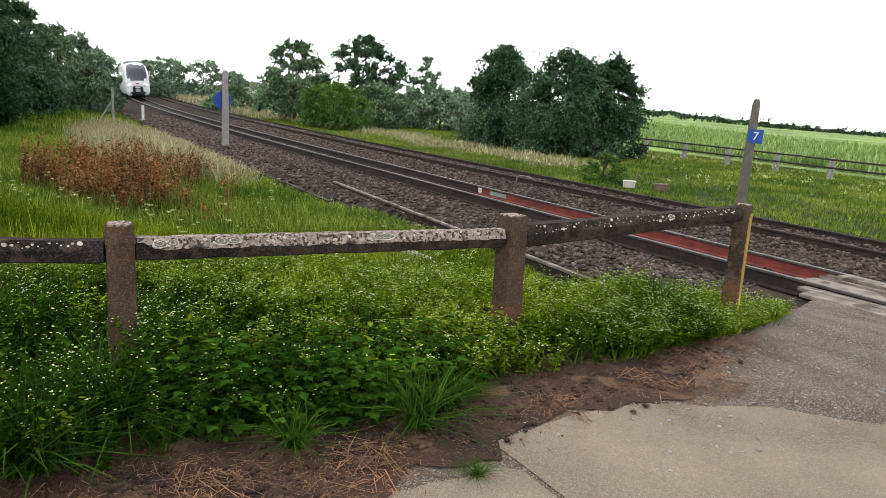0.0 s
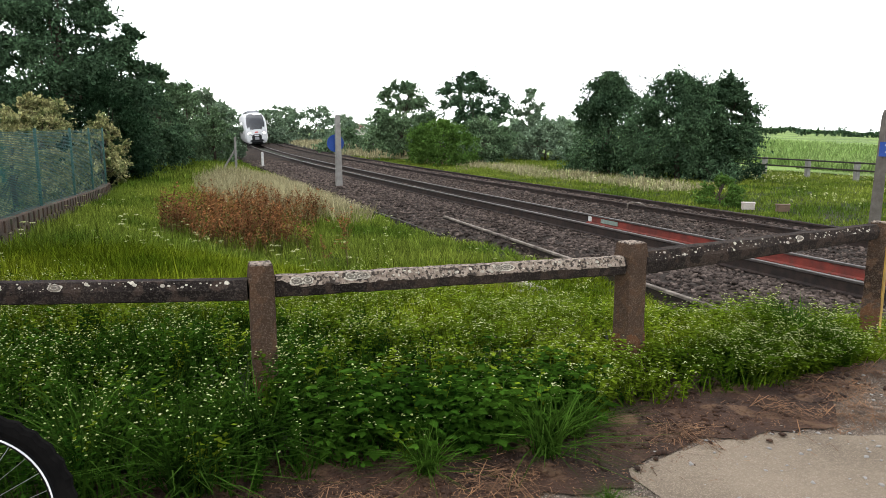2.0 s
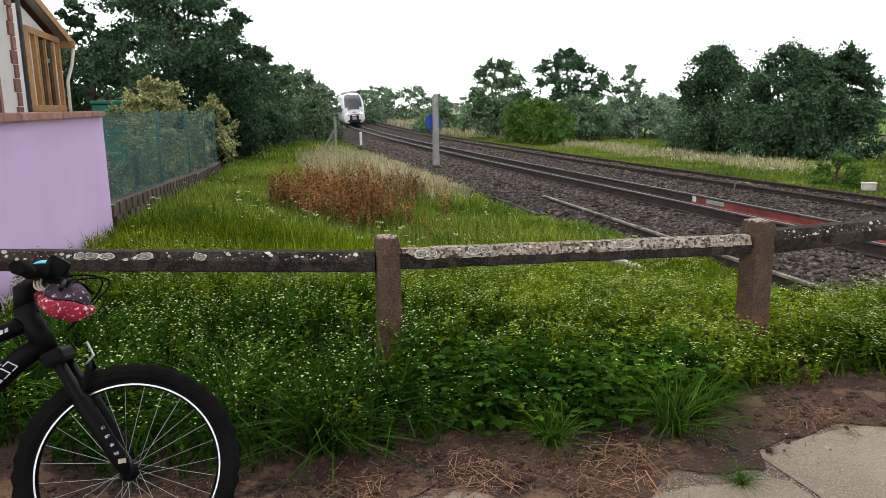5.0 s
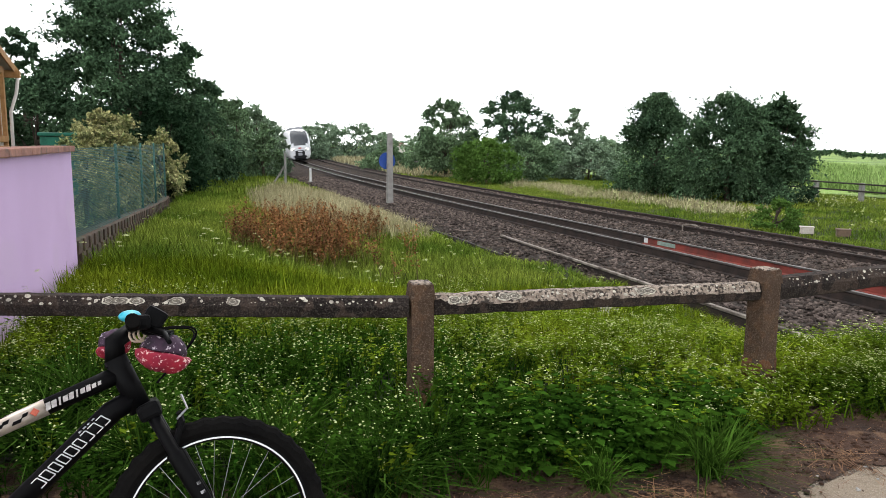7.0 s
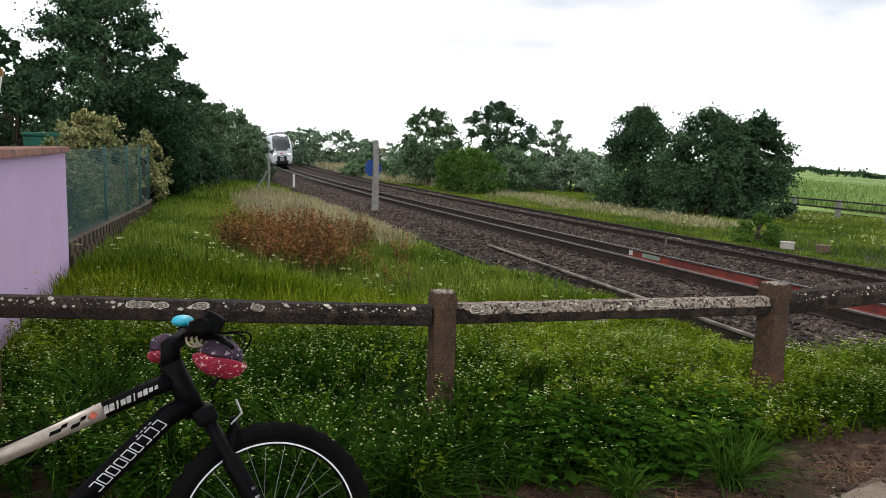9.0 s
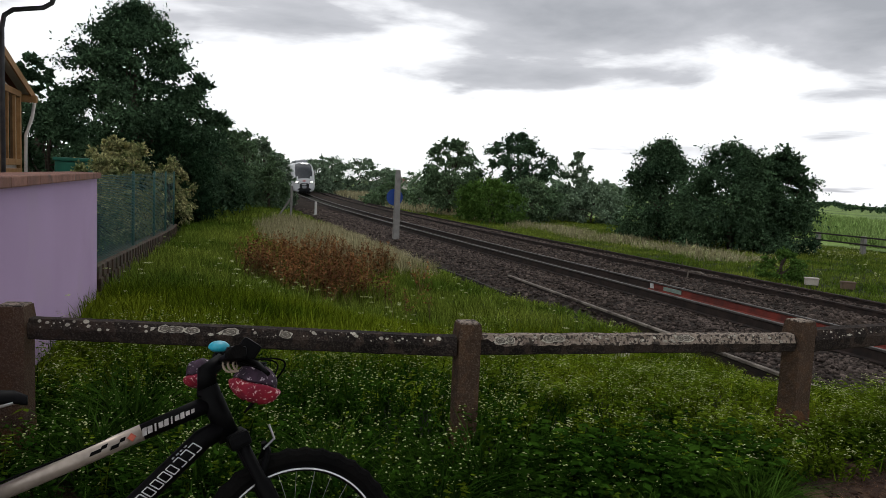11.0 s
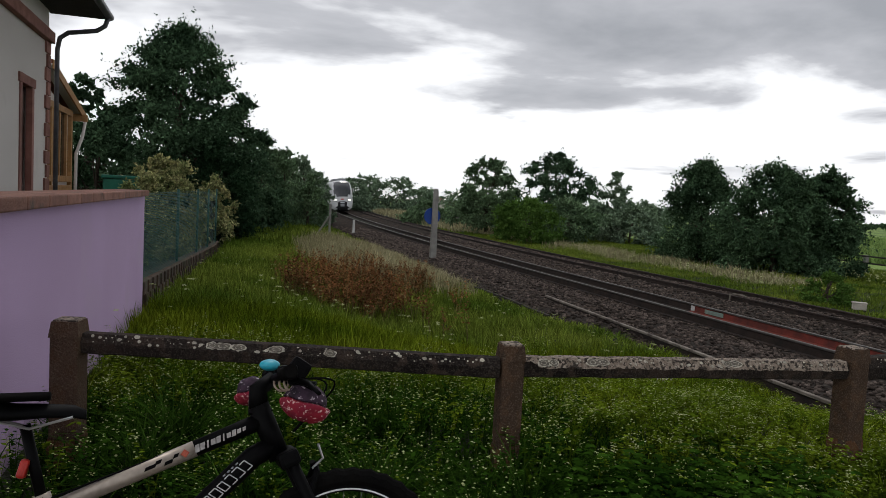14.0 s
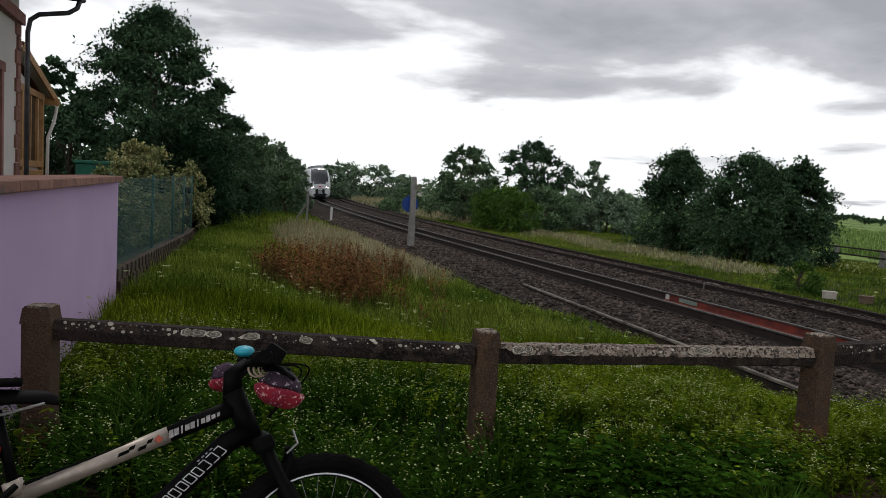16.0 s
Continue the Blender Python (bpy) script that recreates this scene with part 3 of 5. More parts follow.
HEAD = ((-0.036, -0.040), (-0.036, -0.008), (-0.028, 0.0), (0.028, 0.0), (0.036, -0.008), (0.036, -0.040))
WEB = ((-0.034, -0.042), (-0.012, -0.060), (-0.012, -0.205), (-0.070, -0.226), (-0.070, -0.246), (0.070, -0.246), (0.070, -0.226), (0.012, -0.205), (0.012, -0.060), (0.034, -0.042))


def rail(x0, z0, y0, y1, label, red=None, head="railhead", skew=0.0):
    t = thing("rail", label, "rail", "rails of the railway")
    part("rail_head", rail_skin(HEAD, x0, z0, y0, y1, skew), head, t, "bright worn running surface" if head == "railhead" else "")
    if red:
        part("rail_web", rail_skin(WEB, x0, z0, y0, red), "redrust", t, "red oxide coated web")
        part("rail_web", rail_skin(WEB, x0, z0, red, y1), "rust", t)
        part("paint_mark", boxed((x0 - 0.015, red - 1.0, z0 - 0.125), (0.012, 0.75, 0.11)), "mark", t, "pale green paint mark")
        part("paint_mark", boxed((x0 - 0.015, red - 0.1, z0 - 0.125), (0.012, 0.16, 0.14)), "white", t, "white paint blot")
    else:
        part("rail_web", rail_skin(WEB, x0, z0, y0, y1, skew), "rust", t)
    return t


rail(7.54, -1.0, -30, 200, "long steel rail with bright head on dark ballast")
rail(9.13, -1.1, -30, 200, "long steel rail with a red coated stretch near the crossing", red=13.9)
rail(11.62, -1.06, -30, 200, "dark rusty steel rail of the far track", head="rust")
rail(13.05, -1.09, -30, 200, "dark rusty steel rail of the far track", head="rust")
rail(4.1, -0.9, 3.4, 13.7, "cut-off disused siding rail lying in weeds and ballast", head="deck", skew=0.052)

joint = thing("rail_joint_cable", "pale bent cable loop bonded to the far track", "cable")
part("loop", tubed([(11.5, 15.3, -1.26), (11.5, 15.28, -1.04), (11.56, 15.2, -1.0), (11.63, 14.85, -1.0), (11.66, 14.6, -1.07)], 0.025, 6), "deck", joint)

edging = thing("ballast_edging", "low dark timber edging between grass and ballast", "edging")
for y in steps(11, 23, 1.5):
    a = Matrix.Rotation(0.12 * noise.noise((y, 0, 0)) - 0.01, 4, "Z")
    part("edging_board", boxed((3.36 + 0.008 * y, y + 0.75, -1.035 + 0.03 * noise.noise((y, 3, 0))), (0.07, 1.46, 0.15), a, 0.012), "sleeper", edging)

# crossing deck of heavy timbers along the near track
deck = thing("crossing_deck", "grey weathered timber panels of the level crossing", "crossing deck")
for x, w, y1 in ((7.16, 0.30, 2.6), (7.46, 0.24, 2.85), (7.86, 0.30, 3.3), (8.18, 0.30, 3.2), (8.50, 0.30, 3.15), (8.82, 0.30, 3.05)):
    b = boxed((x, (y1 - 4) / 2, -1.065 - 0.05 * max(0.0, x - 7.6)), (w, y1 + 4, 0.13), None, 0.02)
    for v in b.verts:
        if v.co.y > y1 - 0.2:
            v.co.z -= 0.07 if v.co.z > -1.05 else 0.0
    part("plank", b, "deck", deck)


# ---------------------------------------------------------------- concrete fence
fence = thing("concrete_fence", "weathered concrete post and rail fence crusted with lichen", "fence")


def fence_post(x, y, ztop, zbase, w, yellow=False, turn=0.0, lean=0.0):
    m = Matrix.Translation((x, y, 0)) @ Matrix.Rotation(turn, 4, "Z") @ Matrix.Rotation(lean, 4, "Y")
    b = bmesh.new()
    box(b, (0, 0, (ztop + zbase) / 2 - 0.03), (w, w, ztop - zbase - 0.06), None, 0.012)
    cap = bmesh.ops.create_cube(b, size=1.0, matrix=Matrix.Translation((0, 0, ztop - 0.03)) @ Matrix.Diagonal((w * 1.06, w * 1.06, 0.075, 1)))
    for v in cap["verts"]:
        if v.co.z > ztop - 0.03:
            v.co.x *= 0.86
            v.co.y *= 0.86
    b.transform(m)
    p = part("post", b, "fence_concrete", fence)
    top = boxed((0, 0, ztop + 0.009), (w * 0.84, w * 0.84, 0.012), None, 0.004)
    top.transform(m)
    part("lichen_cap", top, "fence_top", p, "pale lichen on the post top")
    b = bmesh.new()
    secs = []
    for z, k in ((zbase + 0.05, 0.003), (0.12, 0.003), (0.20, 0.0015)):
        secs.append([(sx * (w * 0.5 + k), sy * (w * 0.5 + k), z + 0.05 * noise.noise((x + sx, y + sy * 2, z))) for sx, sy in ((-1, -1), (-0.2, -1), (0.4, -1), (1, -1), (1, 0), (1, 1), (0, 1), (-1, 1), (-1, 0))])
    collar = loft(secs, cap=False)
    collar.transform(m)
    part("stained_foot", collar, "rust_stain", p, "orange-brown stained foot of the post")
    if yellow:
        y_ = boxed((0, -w * 0.5 - 0.002, (ztop + zbase) / 2), (w * 0.97, 0.008, ztop - zbase - 0.1), None, 0.003)
        y_.transform(m)
        part("yellow_face", y_, "yellow", p, "faded yellow painted face")
    return p


PA, PB, PC, PD = (-1.998, 0.135), (0.0, 0.0), (2.05, 0.05), (-4.06, 0.62)
fence_post(*PB, 0.705, -0.5, 0.125, turn=0.1)
fence_post(*PA, 0.715, -0.4, 0.115, turn=-0.08)
fence_post(*PC, 0.70, -0.6, 0.108, True, turn=0.5, lean=0.02)
fence_post(*PD, 0.75, -0.4, 0.13, turn=-0.2)


def fence_rail(a, b, z0, z1, crust, k0=1.0, k1=1.0):
    a, b = Vector((*a, z0)), Vector((*b, z1))
    d = b - a
    n = 26
    up, side = Vector((0, 0, 1)), d.cross(Vector((0, 0, 1))).normalized()
    if side.y > 0:
        side = -side
    prof = ((0.030, -0.052), (0.040, -0.046), (0.050, 0.004), (0.030, 0.045), (-0.030, 0.045), (-0.050, 0.004), (-0.040, -0.046), (-0.030, -0.052))
    secs = []
    for i in range(n + 1):
        p = a + d * (i / n) + up * (0.004 * noise.noise((i * 0.7, z0 * 9, a.x)))
        k = k0 + (k1 - k0) * i / n
        secs.append([p + side * s * k + up * (u * k + 0.003 * noise.noise((i * 1.3, u * 40, s * 40))) for s, u in prof])
    r = part("cross_rail", loft(secs), "fence_rail", fence)
    # lichen on the sloping upper face: ringed rosettes in twos and threes, and many dots
    v, f, mi = [], [], []
    L = d.length
    ex, ey = d.normalized(), (side * -0.02 + up * 0.037).normalized()
    out = ey.cross(ex) if ey.cross(ex).dot(side) > 0 else ex.cross(ey)

    def disc(s, across, rx, ry, lift, m):
        k = k0 + (k1 - k0) * s / L
        o = a + d * (s / L) + side * ((0.050 - 0.020 * across) * k + 0.003) + up * ((0.006 + 0.039 * across) * k + 0.002) + out * (lift + (0.004 if crust > 0.5 else 0.0))
        base, n_ = len(v), 16
        v.append(tuple(o))
        for i in range(n_):
            t, q = 2 * math.pi * i / n_, ru(0.78, 1.1)
            v.append(tuple(o + ex * math.cos(t) * rx * q + ey * math.sin(t) * ry * q))
        f.extend((base, base + 1 + i, base + 1 + (i + 1) % n_) for i in range(n_))
        mi.extend([m] * n_)

    s = 0.06
    while s < L - 0.08:
        if rng.random() < (0.05 if crust > 0.5 else crust * 0.13):
            c, step = s, 0.0
            for j in range(int(rng.integers(1, 4))):
                rx = ru(0.028, 0.056)
                ry = min(rx, 0.0225) * ru(0.85, 1.0)
                at = ru(0.42, 0.58)
                for w, lift, m in ((1.0, 0.0, 0), (0.80, 0.0008, 1), (0.5, 0.0016, 0), (0.38, 0.0024, 1)):
                    disc(c, at, rx * w, ry * w, lift + 0.0002 * j, m)
                c += rx * 1.5
                step += rx * 1.5
            s += step + (ru(0.0, 0.05) if crust > 0.5 else ru(0.02, 0.07))
        else:
            r_ = 0.002 + 0.008 * rng.random() ** 3
            disc(s, ru(0.05, 0.95), r_ * ru(1, 1.6), r_, 0.0, 0)
            s += ru(0.003, 0.03)
    raw_mesh("lichen_patch", np.array(v), np.array(f), np.array(mi), ["lichen", "lichen_dark"], "pale grey lichen rosettes", kind="stuff", parent=r)
    if crust > 0.5:
        secs = []
        for i in range(81):
            p = a + d * (0.004 + 0.99 * i / 80)
            k = 0.010 * noise.noise((i * 0.45, 5, 0)) + 0.006 * noise.noise((i * 1.3, 9, 0)) + 0.03 * smooth01(1 - i / 4.0)
            bk = 0.012 * noise.noise((i * 0.5, 1, 8))
            th = 0.003 + 0.002 * noise.noise((i * 0.9, 4, 4))
            ring = ((0.0505, 0.000 + k), (0.0515 + th, 0.001 + k), (0.0325 + th, 0.046 + th), (-0.015 + bk, 0.0465 + th), (-0.016 + bk, 0.0455), (0.030, 0.0455))
            secs.append([p + side * q + up * (u_ + 0.004 * noise.noise((i * 0.34, z0 * 9, a.x))) for q, u_ in ring])
        part("lichen_crust", loft(secs), "fence_top", r, "crust of pale lichen along the top")


fence_rail((PD[0] + 0.06, PD[1]), (PA[0] - 0.06, PA[1]), 0.655, 0.612, 0.42)
fence_rail((PA[0] + 0.06, PA[1]), (PB[0] - 0.06, PB[1]), 0.615, 0.595, 0.8)
fence_rail((PB[0] + 0.07, PB[1] + 0.01), (PC[0] - 0.06, PC[1]), 0.60, 0.655, 0.25, 1.3, 1.0)


# ---------------------------------------------------------------- garden wall, net fence, house
wall = thing("wall_garden", "smooth lavender rendered garden wall with clay coping", "wall", kind="structure")
WX = -4.35
part("wall_body", boxed((WX - 0.12, 3.35, 0.2), (0.24, 7.5, 2.12), None, 0.006), "lavender", wall)
for i in range(16):
    y = -0.35 + i * 0.475
    part("coping_brick", boxed((WX - 0.12 + 0.006 * noise.noise((i, 0, 0)), y, 1.295 + 0.004 * noise.noise((i, 7, 0))), (0.36, 0.465, 0.07), None, 0.010), "coping", wall)


def low_x(y):
    return WX + 0.9 * (y - 7.1) / 19


low = thing("wall_low", "low crumbling stone wall under the net fence", "wall", kind="structure")
for i in range(42):
    y = 7.15 + i * 0.45
    z = ground_z(low_x(y), y)
    for k in range(3):
        yy = y + 0.2 * (k % 2)
        b = boxed((low_x(yy) - 0.1 + 0.03 * noise.noise((i, k, 0)), yy + 0.2, z - 0.06 + 0.185 * k), (0.24 + 0.04 * noise.noise((i, k, 5)), 0.43, 0.185 + (0.03 * k) * noise.noise((i, 9, k))),
                  Matrix.Rotation(0.08 * noise.noise((i, k, 2)), 4, "Z"), 0.02)
        part("stone", b, "oldwall", low)

net = thing("net_fence", "green windbreak net stretched on steel posts", "fence")
for y in (7.25, 12.2, 17.0, 21.2, 25.6):
    z = ground_z(low_x(y), y)
    part("post", tubed([(low_x(y) - 0.1, y, z + 0.2), (low_x(y) - 0.1, y, 1.34)], 0.028, 8), "green_post", net)
v, f = [], []
for k in range(460):
    y = 7.25 + k * 0.04
    x, z0 = low_x(y) - 0.07, ground_z(low_x(y), y) + 0.40
    z1 = 1.28 + 0.03 * math.sin(k * 0.17)
    b = len(v)
    w = 0.006
    v += [(x, y - w, z0), (x, y + w, z0), (x, y + w, z1), (x, y - w, z1)]
    f += [(b, b + 1, b + 2), (b, b + 2, b + 3)]
for k in range(50):
    for j in range(24):
        y0, y1 = 7.25 + j * 0.766, 7.25 + (j + 1) * 0.766
        za, zb = (ground_z(low_x(q), q) + 0.40 + (0.88 - ground_z(low_x(q), q)) * k / 49 for q in (y0, y1))
        b = len(v)
        w = 0.005
        v += [(low_x(y0) - 0.068, y0, za - w), (low_x(y1) - 0.068, y1, zb - w), (low_x(y1) - 0.068, y1, zb + w), (low_x(y0) - 0.068, y0, za + w)]
        f += [(b, b + 1, b + 2), (b, b + 2, b + 3)]
raw_mesh("net", np.array(v), np.array(f), np.zeros(len(f)), ["mesh"], "coarse green net", parent=net)

HX, HY = -6.5, 11.95
house = thing("house", "off-white rendered house with red sandstone trim", "house")
W0, W1, WZ0, WZ1 = 9.95, 10.85, 1.0, 2.93


def pierced(y0, y1, z0, z1, oy0, oy1, oz0, oz1, x0, x1):
    """A wall slab in one piece with a window opening through it."""
    g = bmesh.new()
    loops = []
    for x in (x0, x1):
        loops.append([[g.verts.new((x, y, z)) for y, z in ((a, c), (b_, c), (b_, d_), (a, d_))] for a, b_, c, d_ in ((y0, y1, z0, z1), (oy0, oy1, oz0, oz1))])
    for k in range(4):
        n_ = (k + 1) % 4
        for face in loops:
            g.faces.new((face[0][k], face[0][n_], face[1][n_], face[1][k]))
        for ring_ in (0, 1):
            g.faces.new((loops[0][ring_][k], loops[0][ring_][n_], loops[1][ring_][n_], loops[1][ring_][k]))
    bmesh.ops.recalc_face_normals(g, faces=g.faces)
    return g


part("wall", pierced(2.0, HY, -0.6, 4.9, W0, W1, WZ0, WZ1, HX - 0.3, HX), "house", house)
part("wall", boxed((HX - 3.8, HY - 0.15, 2.15), (7.0, 0.3, 5.5)), "house", house)
part("wall", boxed((HX - 3.8, 2.15, 2.15), (7.0, 0.3, 5.5)), "house", house)
part("wall", boxed((HX - 7.45, 7, 2.15), (0.3, 10, 5.5)), "house", house)
win = part("window", boxed((HX - 0.16, (W0 + W1) / 2, (WZ0 + WZ1) / 2), (0.05, W1 - W0 - 0.1, WZ1 - WZ0 - 0.1)), "shutter", house, "red-brown closed shutter")
for y in (W0 + 0.07, W1 - 0.07):
    part("window_frame", boxed((HX - 0.03, y, (WZ0 + WZ1) / 2), (0.10, 0.14, WZ1 - WZ0), None, 0.008), "sandstone", win)
part("window_frame", boxed((HX - 0.025, (W0 + W1) / 2, WZ1 + 0.07), (0.11, W1 - W0 + 0.14, 0.15), None, 0.008), "sandstone", win)
part("window_sill", boxed((HX, (W0 + W1) / 2, WZ0 + 0.04), (0.16, W1 - W0 + 0.16, 0.09), None, 0.008), "sandstone", win)
for i in range(18):
    w = 0.34 if i % 2 else 0.22
    part("quoin", boxed((HX + 0.012, HY - w / 2 + 0.03, -0.45 + i * 0.25), (0.05, w, 0.235), None, 0.01), "sandstone", house)
part("string_course", boxed((HX + 0.05, 6.95, 3.98), (0.12, 10.0, 0.20), None, 0.015), "sandstone", house)
roof = part("roof", loft([[(HX + 0.95, y, 4.62), (HX - 3.6, y, 7.6), (HX - 8.2, y, 4.62), (HX - 8.2, y, 4.5), (HX - 3.6, y, 7.45), (HX + 0.95, y, 4.5)] for y in (1.5, HY + 0.25)]), "rooftile", house)
part("soffit", boxed((HX + 0.45, 6.9, 4.50), (0.96, 10.6, 0.05)), "dark", roof, "dark boarded soffit")
part("gutter", tubed([(HX + 0.98, 1.5, 4.55), (HX + 0.98, HY + 0.3, 4.53)], 0.07, 10), "zinc", roof)
part("downpipe", tubed([(HX + 0.98, HY + 0.1, 4.5), (HX + 0.92, HY + 0.1, 4.32), (HX + 0.78, HY + 0.1, 4.22), (HX + 0.30, HY + 0.1, 4.13), (HX + 0.16, HY + 0.1, 4.02), (HX + 0.12, HY + 0.1, 3.8), (HX + 0.12, HY + 0.1, -0.5)], 0.043, 10), "zinc", house, "grey zinc downpipe with a swan neck")

porch = thing("timber_porch", "honey-coloured timber annex with a glazed side behind the house", "porch",
              at=Matrix.Translation((-3.385, -3.155, 1.417)) @ Matrix.Diagonal((1.6, 1.6, 1.6, 1)) @ Matrix.Translation((3.385, 3.155, -1.417)))
PX, PY0, PY1 = HX - 0.16, 12.15, 14.75


def porch_z(y):
    return 3.62 - 0.2 * (y - 12.05)


part("wall", loft([[(x, PY0, -0.5), (x, PY1, -0.5), (x, PY1, porch_z(PY1) - 0.3), (x, PY0, porch_z(PY0) - 0.3)] for x in (PX - 1.6, PX)]), "house", porch, "pale boarded side wall")
for y in (PY0 + 0.06, 12.75, PY1 - 0.06):
    part("post", boxed((PX + 0.03, y, 1.15), (0.10, 0.13, 3.3), None, 0.01), "wood", porch)
for z in (2.86, 1.42, 1.22):
    part("beam", boxed((PX + 0.035, (PY0 + PY1) / 2, z), (0.10, PY1 - PY0, 0.13), None, 0.01), "wood", porch)
pw = part("window", boxed((PX + 0.012, 13.55, 2.13), (0.03, 1.35, 1.3)), "glass", porch, "dark glazed window")
for y in (12.92, 13.5, 14.16):
    part("window_frame", boxed((PX + 0.04, y, 2.13), (0.07, 0.08, 1.34), None, 0.006), "wood", pw)
part("roof", loft([[(x, 12.05, porch_z(12.05)), (x, 15.5, porch_z(15.5)), (x, 15.5, porch_z(15.5) - 0.07), (x, 12.05, porch_z(12.05) - 0.07)] for x in (PX - 1.8, PX + 0.22)]), "rooftile", porch)
part("soffit", loft([[(x, 12.05, porch_z(12.05) - 0.075), (x, 15.45, porch_z(15.45) - 0.075), (x, 15.45, porch_z(15.45) - 0.10), (x, 12.05, porch_z(12.05) - 0.10)] for x in (PX, PX + 0.20)]), "house", porch, "pale boarded soffit")
part("barge_board", loft([[(x, 12.05, porch_z(12.05) - 0.01), (x, 15.5, porch_z(15.5) - 0.01), (x, 15.5, porch_z(15.5) - 0.17), (x, 12.05, porch_z(12.05) - 0.17)] for x in (PX + 0.205, PX + 0.235)]), "wood", porch)
part("rafter_end", boxed((PX + 0.17, 15.1, porch_z(15.1) - 0.2), (0.30, 0.14, 0.16), None, 0.01), "wood", porch)
part("downpipe", tubed([(PX + 0.25, 15.3, porch_z(15.3) - 0.15), (PX + 0.22, 15.1, 2.4), (PX + 0.14, 14.85, 2.0), (PX + 0.12, 14.85, -0.5)], 0.035, 8), "house", porch, "pale downpipe")

binbox = thing("garden_bin", "green plastic garden bin behind the wall", "bin")
part("body", boxed((-6.2, 20.0, 0.55), (0.9, 0.8, 1.9), None, 0.05), "bin", binbox)
part("lid", boxed((-6.2, 20.0, 1.56), (0.98, 0.88, 0.10), None, 0.03), "bin", binbox)


# ---------------------------------------------------------------- poles, signs, boxes
pole = thing("sign_pole", "slim grey concrete pole with a round blue sign", "pole", at=pose(4.83, 24.9, -1.05))
part("shaft", loft([[(x * w, y * w, z) for x, y in ((-1, -1), (1, -1), (1, 1), (-1, 1))] for z, w in ((-0.3, 0.12), (2.7, 0.09), (2.86, 0.07))]), "pole", pole)
b = bmesh.new()
bmesh.ops.create_cone(b, cap_ends=True, segments=28, radius1=0.34, radius2=0.34, depth=0.03, matrix=Matrix.Translation((-0.07, 0.14, 1.75)) @ Matrix.Rotation(radians(90), 4, "X"))
part("sign_disc", b, "blue", pole, "round blue disc")

pole7 = thing("number_pole", "leaning weathered pole with a small blue number plate", "pole", at=pose(14.6, 9.33, -1.2) @ pose(0, 0, 0, 0, 1.5, 0))
part("shaft", loft([[(x * w, y * w, z) for x, y in ((-1, -1), (1, -1), (1, 1), (-1, 1))] for z, w in ((-0.3, 0.10), (2.75, 0.075), (2.92, 0.045))]), "darkpole", pole7)
face = Matrix.Translation((0.0, 0.0, 1.95)) @ Matrix.Rotation(radians(-52), 4, "Z")
b = boxed((0.10, -0.15, 0), (0.36, 0.02, 0.36), None, 0.004)
b.transform(face)
plate = part("number_plate", b, "blue", pole7, "square blue plate with a white seven")
fc = bpy.data.curves.new("numeral", "FONT")
fc.body, fc.size, fc.align_x, fc.align_y, fc.extrude = "7", 0.30, "CENTER", "CENTER", 0.004
fo = bpy.data.objects.new("numeral_tmp", fc)
scene.collection.objects.link(fo)
me = bpy.data.meshes.new_from_object(fo.evaluated_get(bpy.context.evaluated_depsgraph_get()))
bpy.data.objects.remove(fo)
me.transform(face @ Matrix.Translation((0.10, -0.166, 0)) @ Matrix.Rotation(radians(90), 4, "X"))
me.materials.clear()
me.materials.append(M["white"])
num = new("numeral", me)
num.parent = plate

wp = thing("marker_post", "short white painted marker post beside the track", "post", at=pose(4.4, 41, -1.0))
part("shaft", boxed((0, 0, 0.42), (0.14, 0.10, 0.88), None, 0.03), "white", wp)
part("foot", boxed((0, 0, 0.02), (0.3, 0.2, 0.1), None, 0.02), "pole", wp)
bp = thing("braced_post", "grey timber fence post with a diagonal brace", "post", at=pose(2.5, 38, -1.05))
part("shaft", boxed((0, 0, 0.9), (0.12, 0.12, 1.9), None, 0.02), "pole", bp)
part("brace", tubed([(-0.75, 0.1, 0.0), (-0.04, 0.0, 1.15)], 0.05, 6), "pole", bp)

for x, y, mat, lab in ((14.72, 13.6, "box_white", "dirty white trackside cable box on short legs"), (15.22, 12.75, "box_brown", "rusty brown trackside cable box on short legs")):
    t = thing("cable_box", lab, "box", "trackside boxes", at=pose(x, y, land_z(x, y) - 0.02, 0, 0, -38))
    part("body", boxed((0, 0, 0.20), (0.36, 0.24, 0.19), None, 0.015), mat, t)
    part("lid", boxed((0, 0, 0.31), (0.40, 0.28, 0.035), None, 0.01), mat, t)
    for sx in (-0.15, 0.15):
        part("leg", boxed((sx, 0, 0.03), (0.05, 0.2, 0.16)), "sleeper", t)

slab = thing("concrete_cover", "pale concrete chamber rim half sunk in grass", "slab", at=pose(1.85, 5.8, -0.87, 0, 0, 3))
for sx in (-1, 1):
    part("rim_side", boxed((sx * 0.68, 0, -0.02), (0.09, 1.3, 0.07), None, 0.012), "box_white", slab)
    part("rim_end", boxed((0, sx * 0.605, -0.018), (1.27, 0.09, 0.07), None, 0.012), "box_white", slab)
part("chamber", boxed((0, 0, -0.2), (1.36, 1.22, 0.28), None, 0.012), "fence_concrete", slab)

# far fence along the field
ff = thing("field_fence", "dark post and rail fence along the crop field", "fence")
FP = [(30.0, 7.4), (30.2, 10.4), (30.35, 13.4), (30.5, 16.5), (30.75, 19.5), (30.85, 22.5), (31.05, 25.6), (31.2, 28.7), (31.4, 31.8), (31.6, 34.9), (31.8, 38.0)]
for x, y in FP:
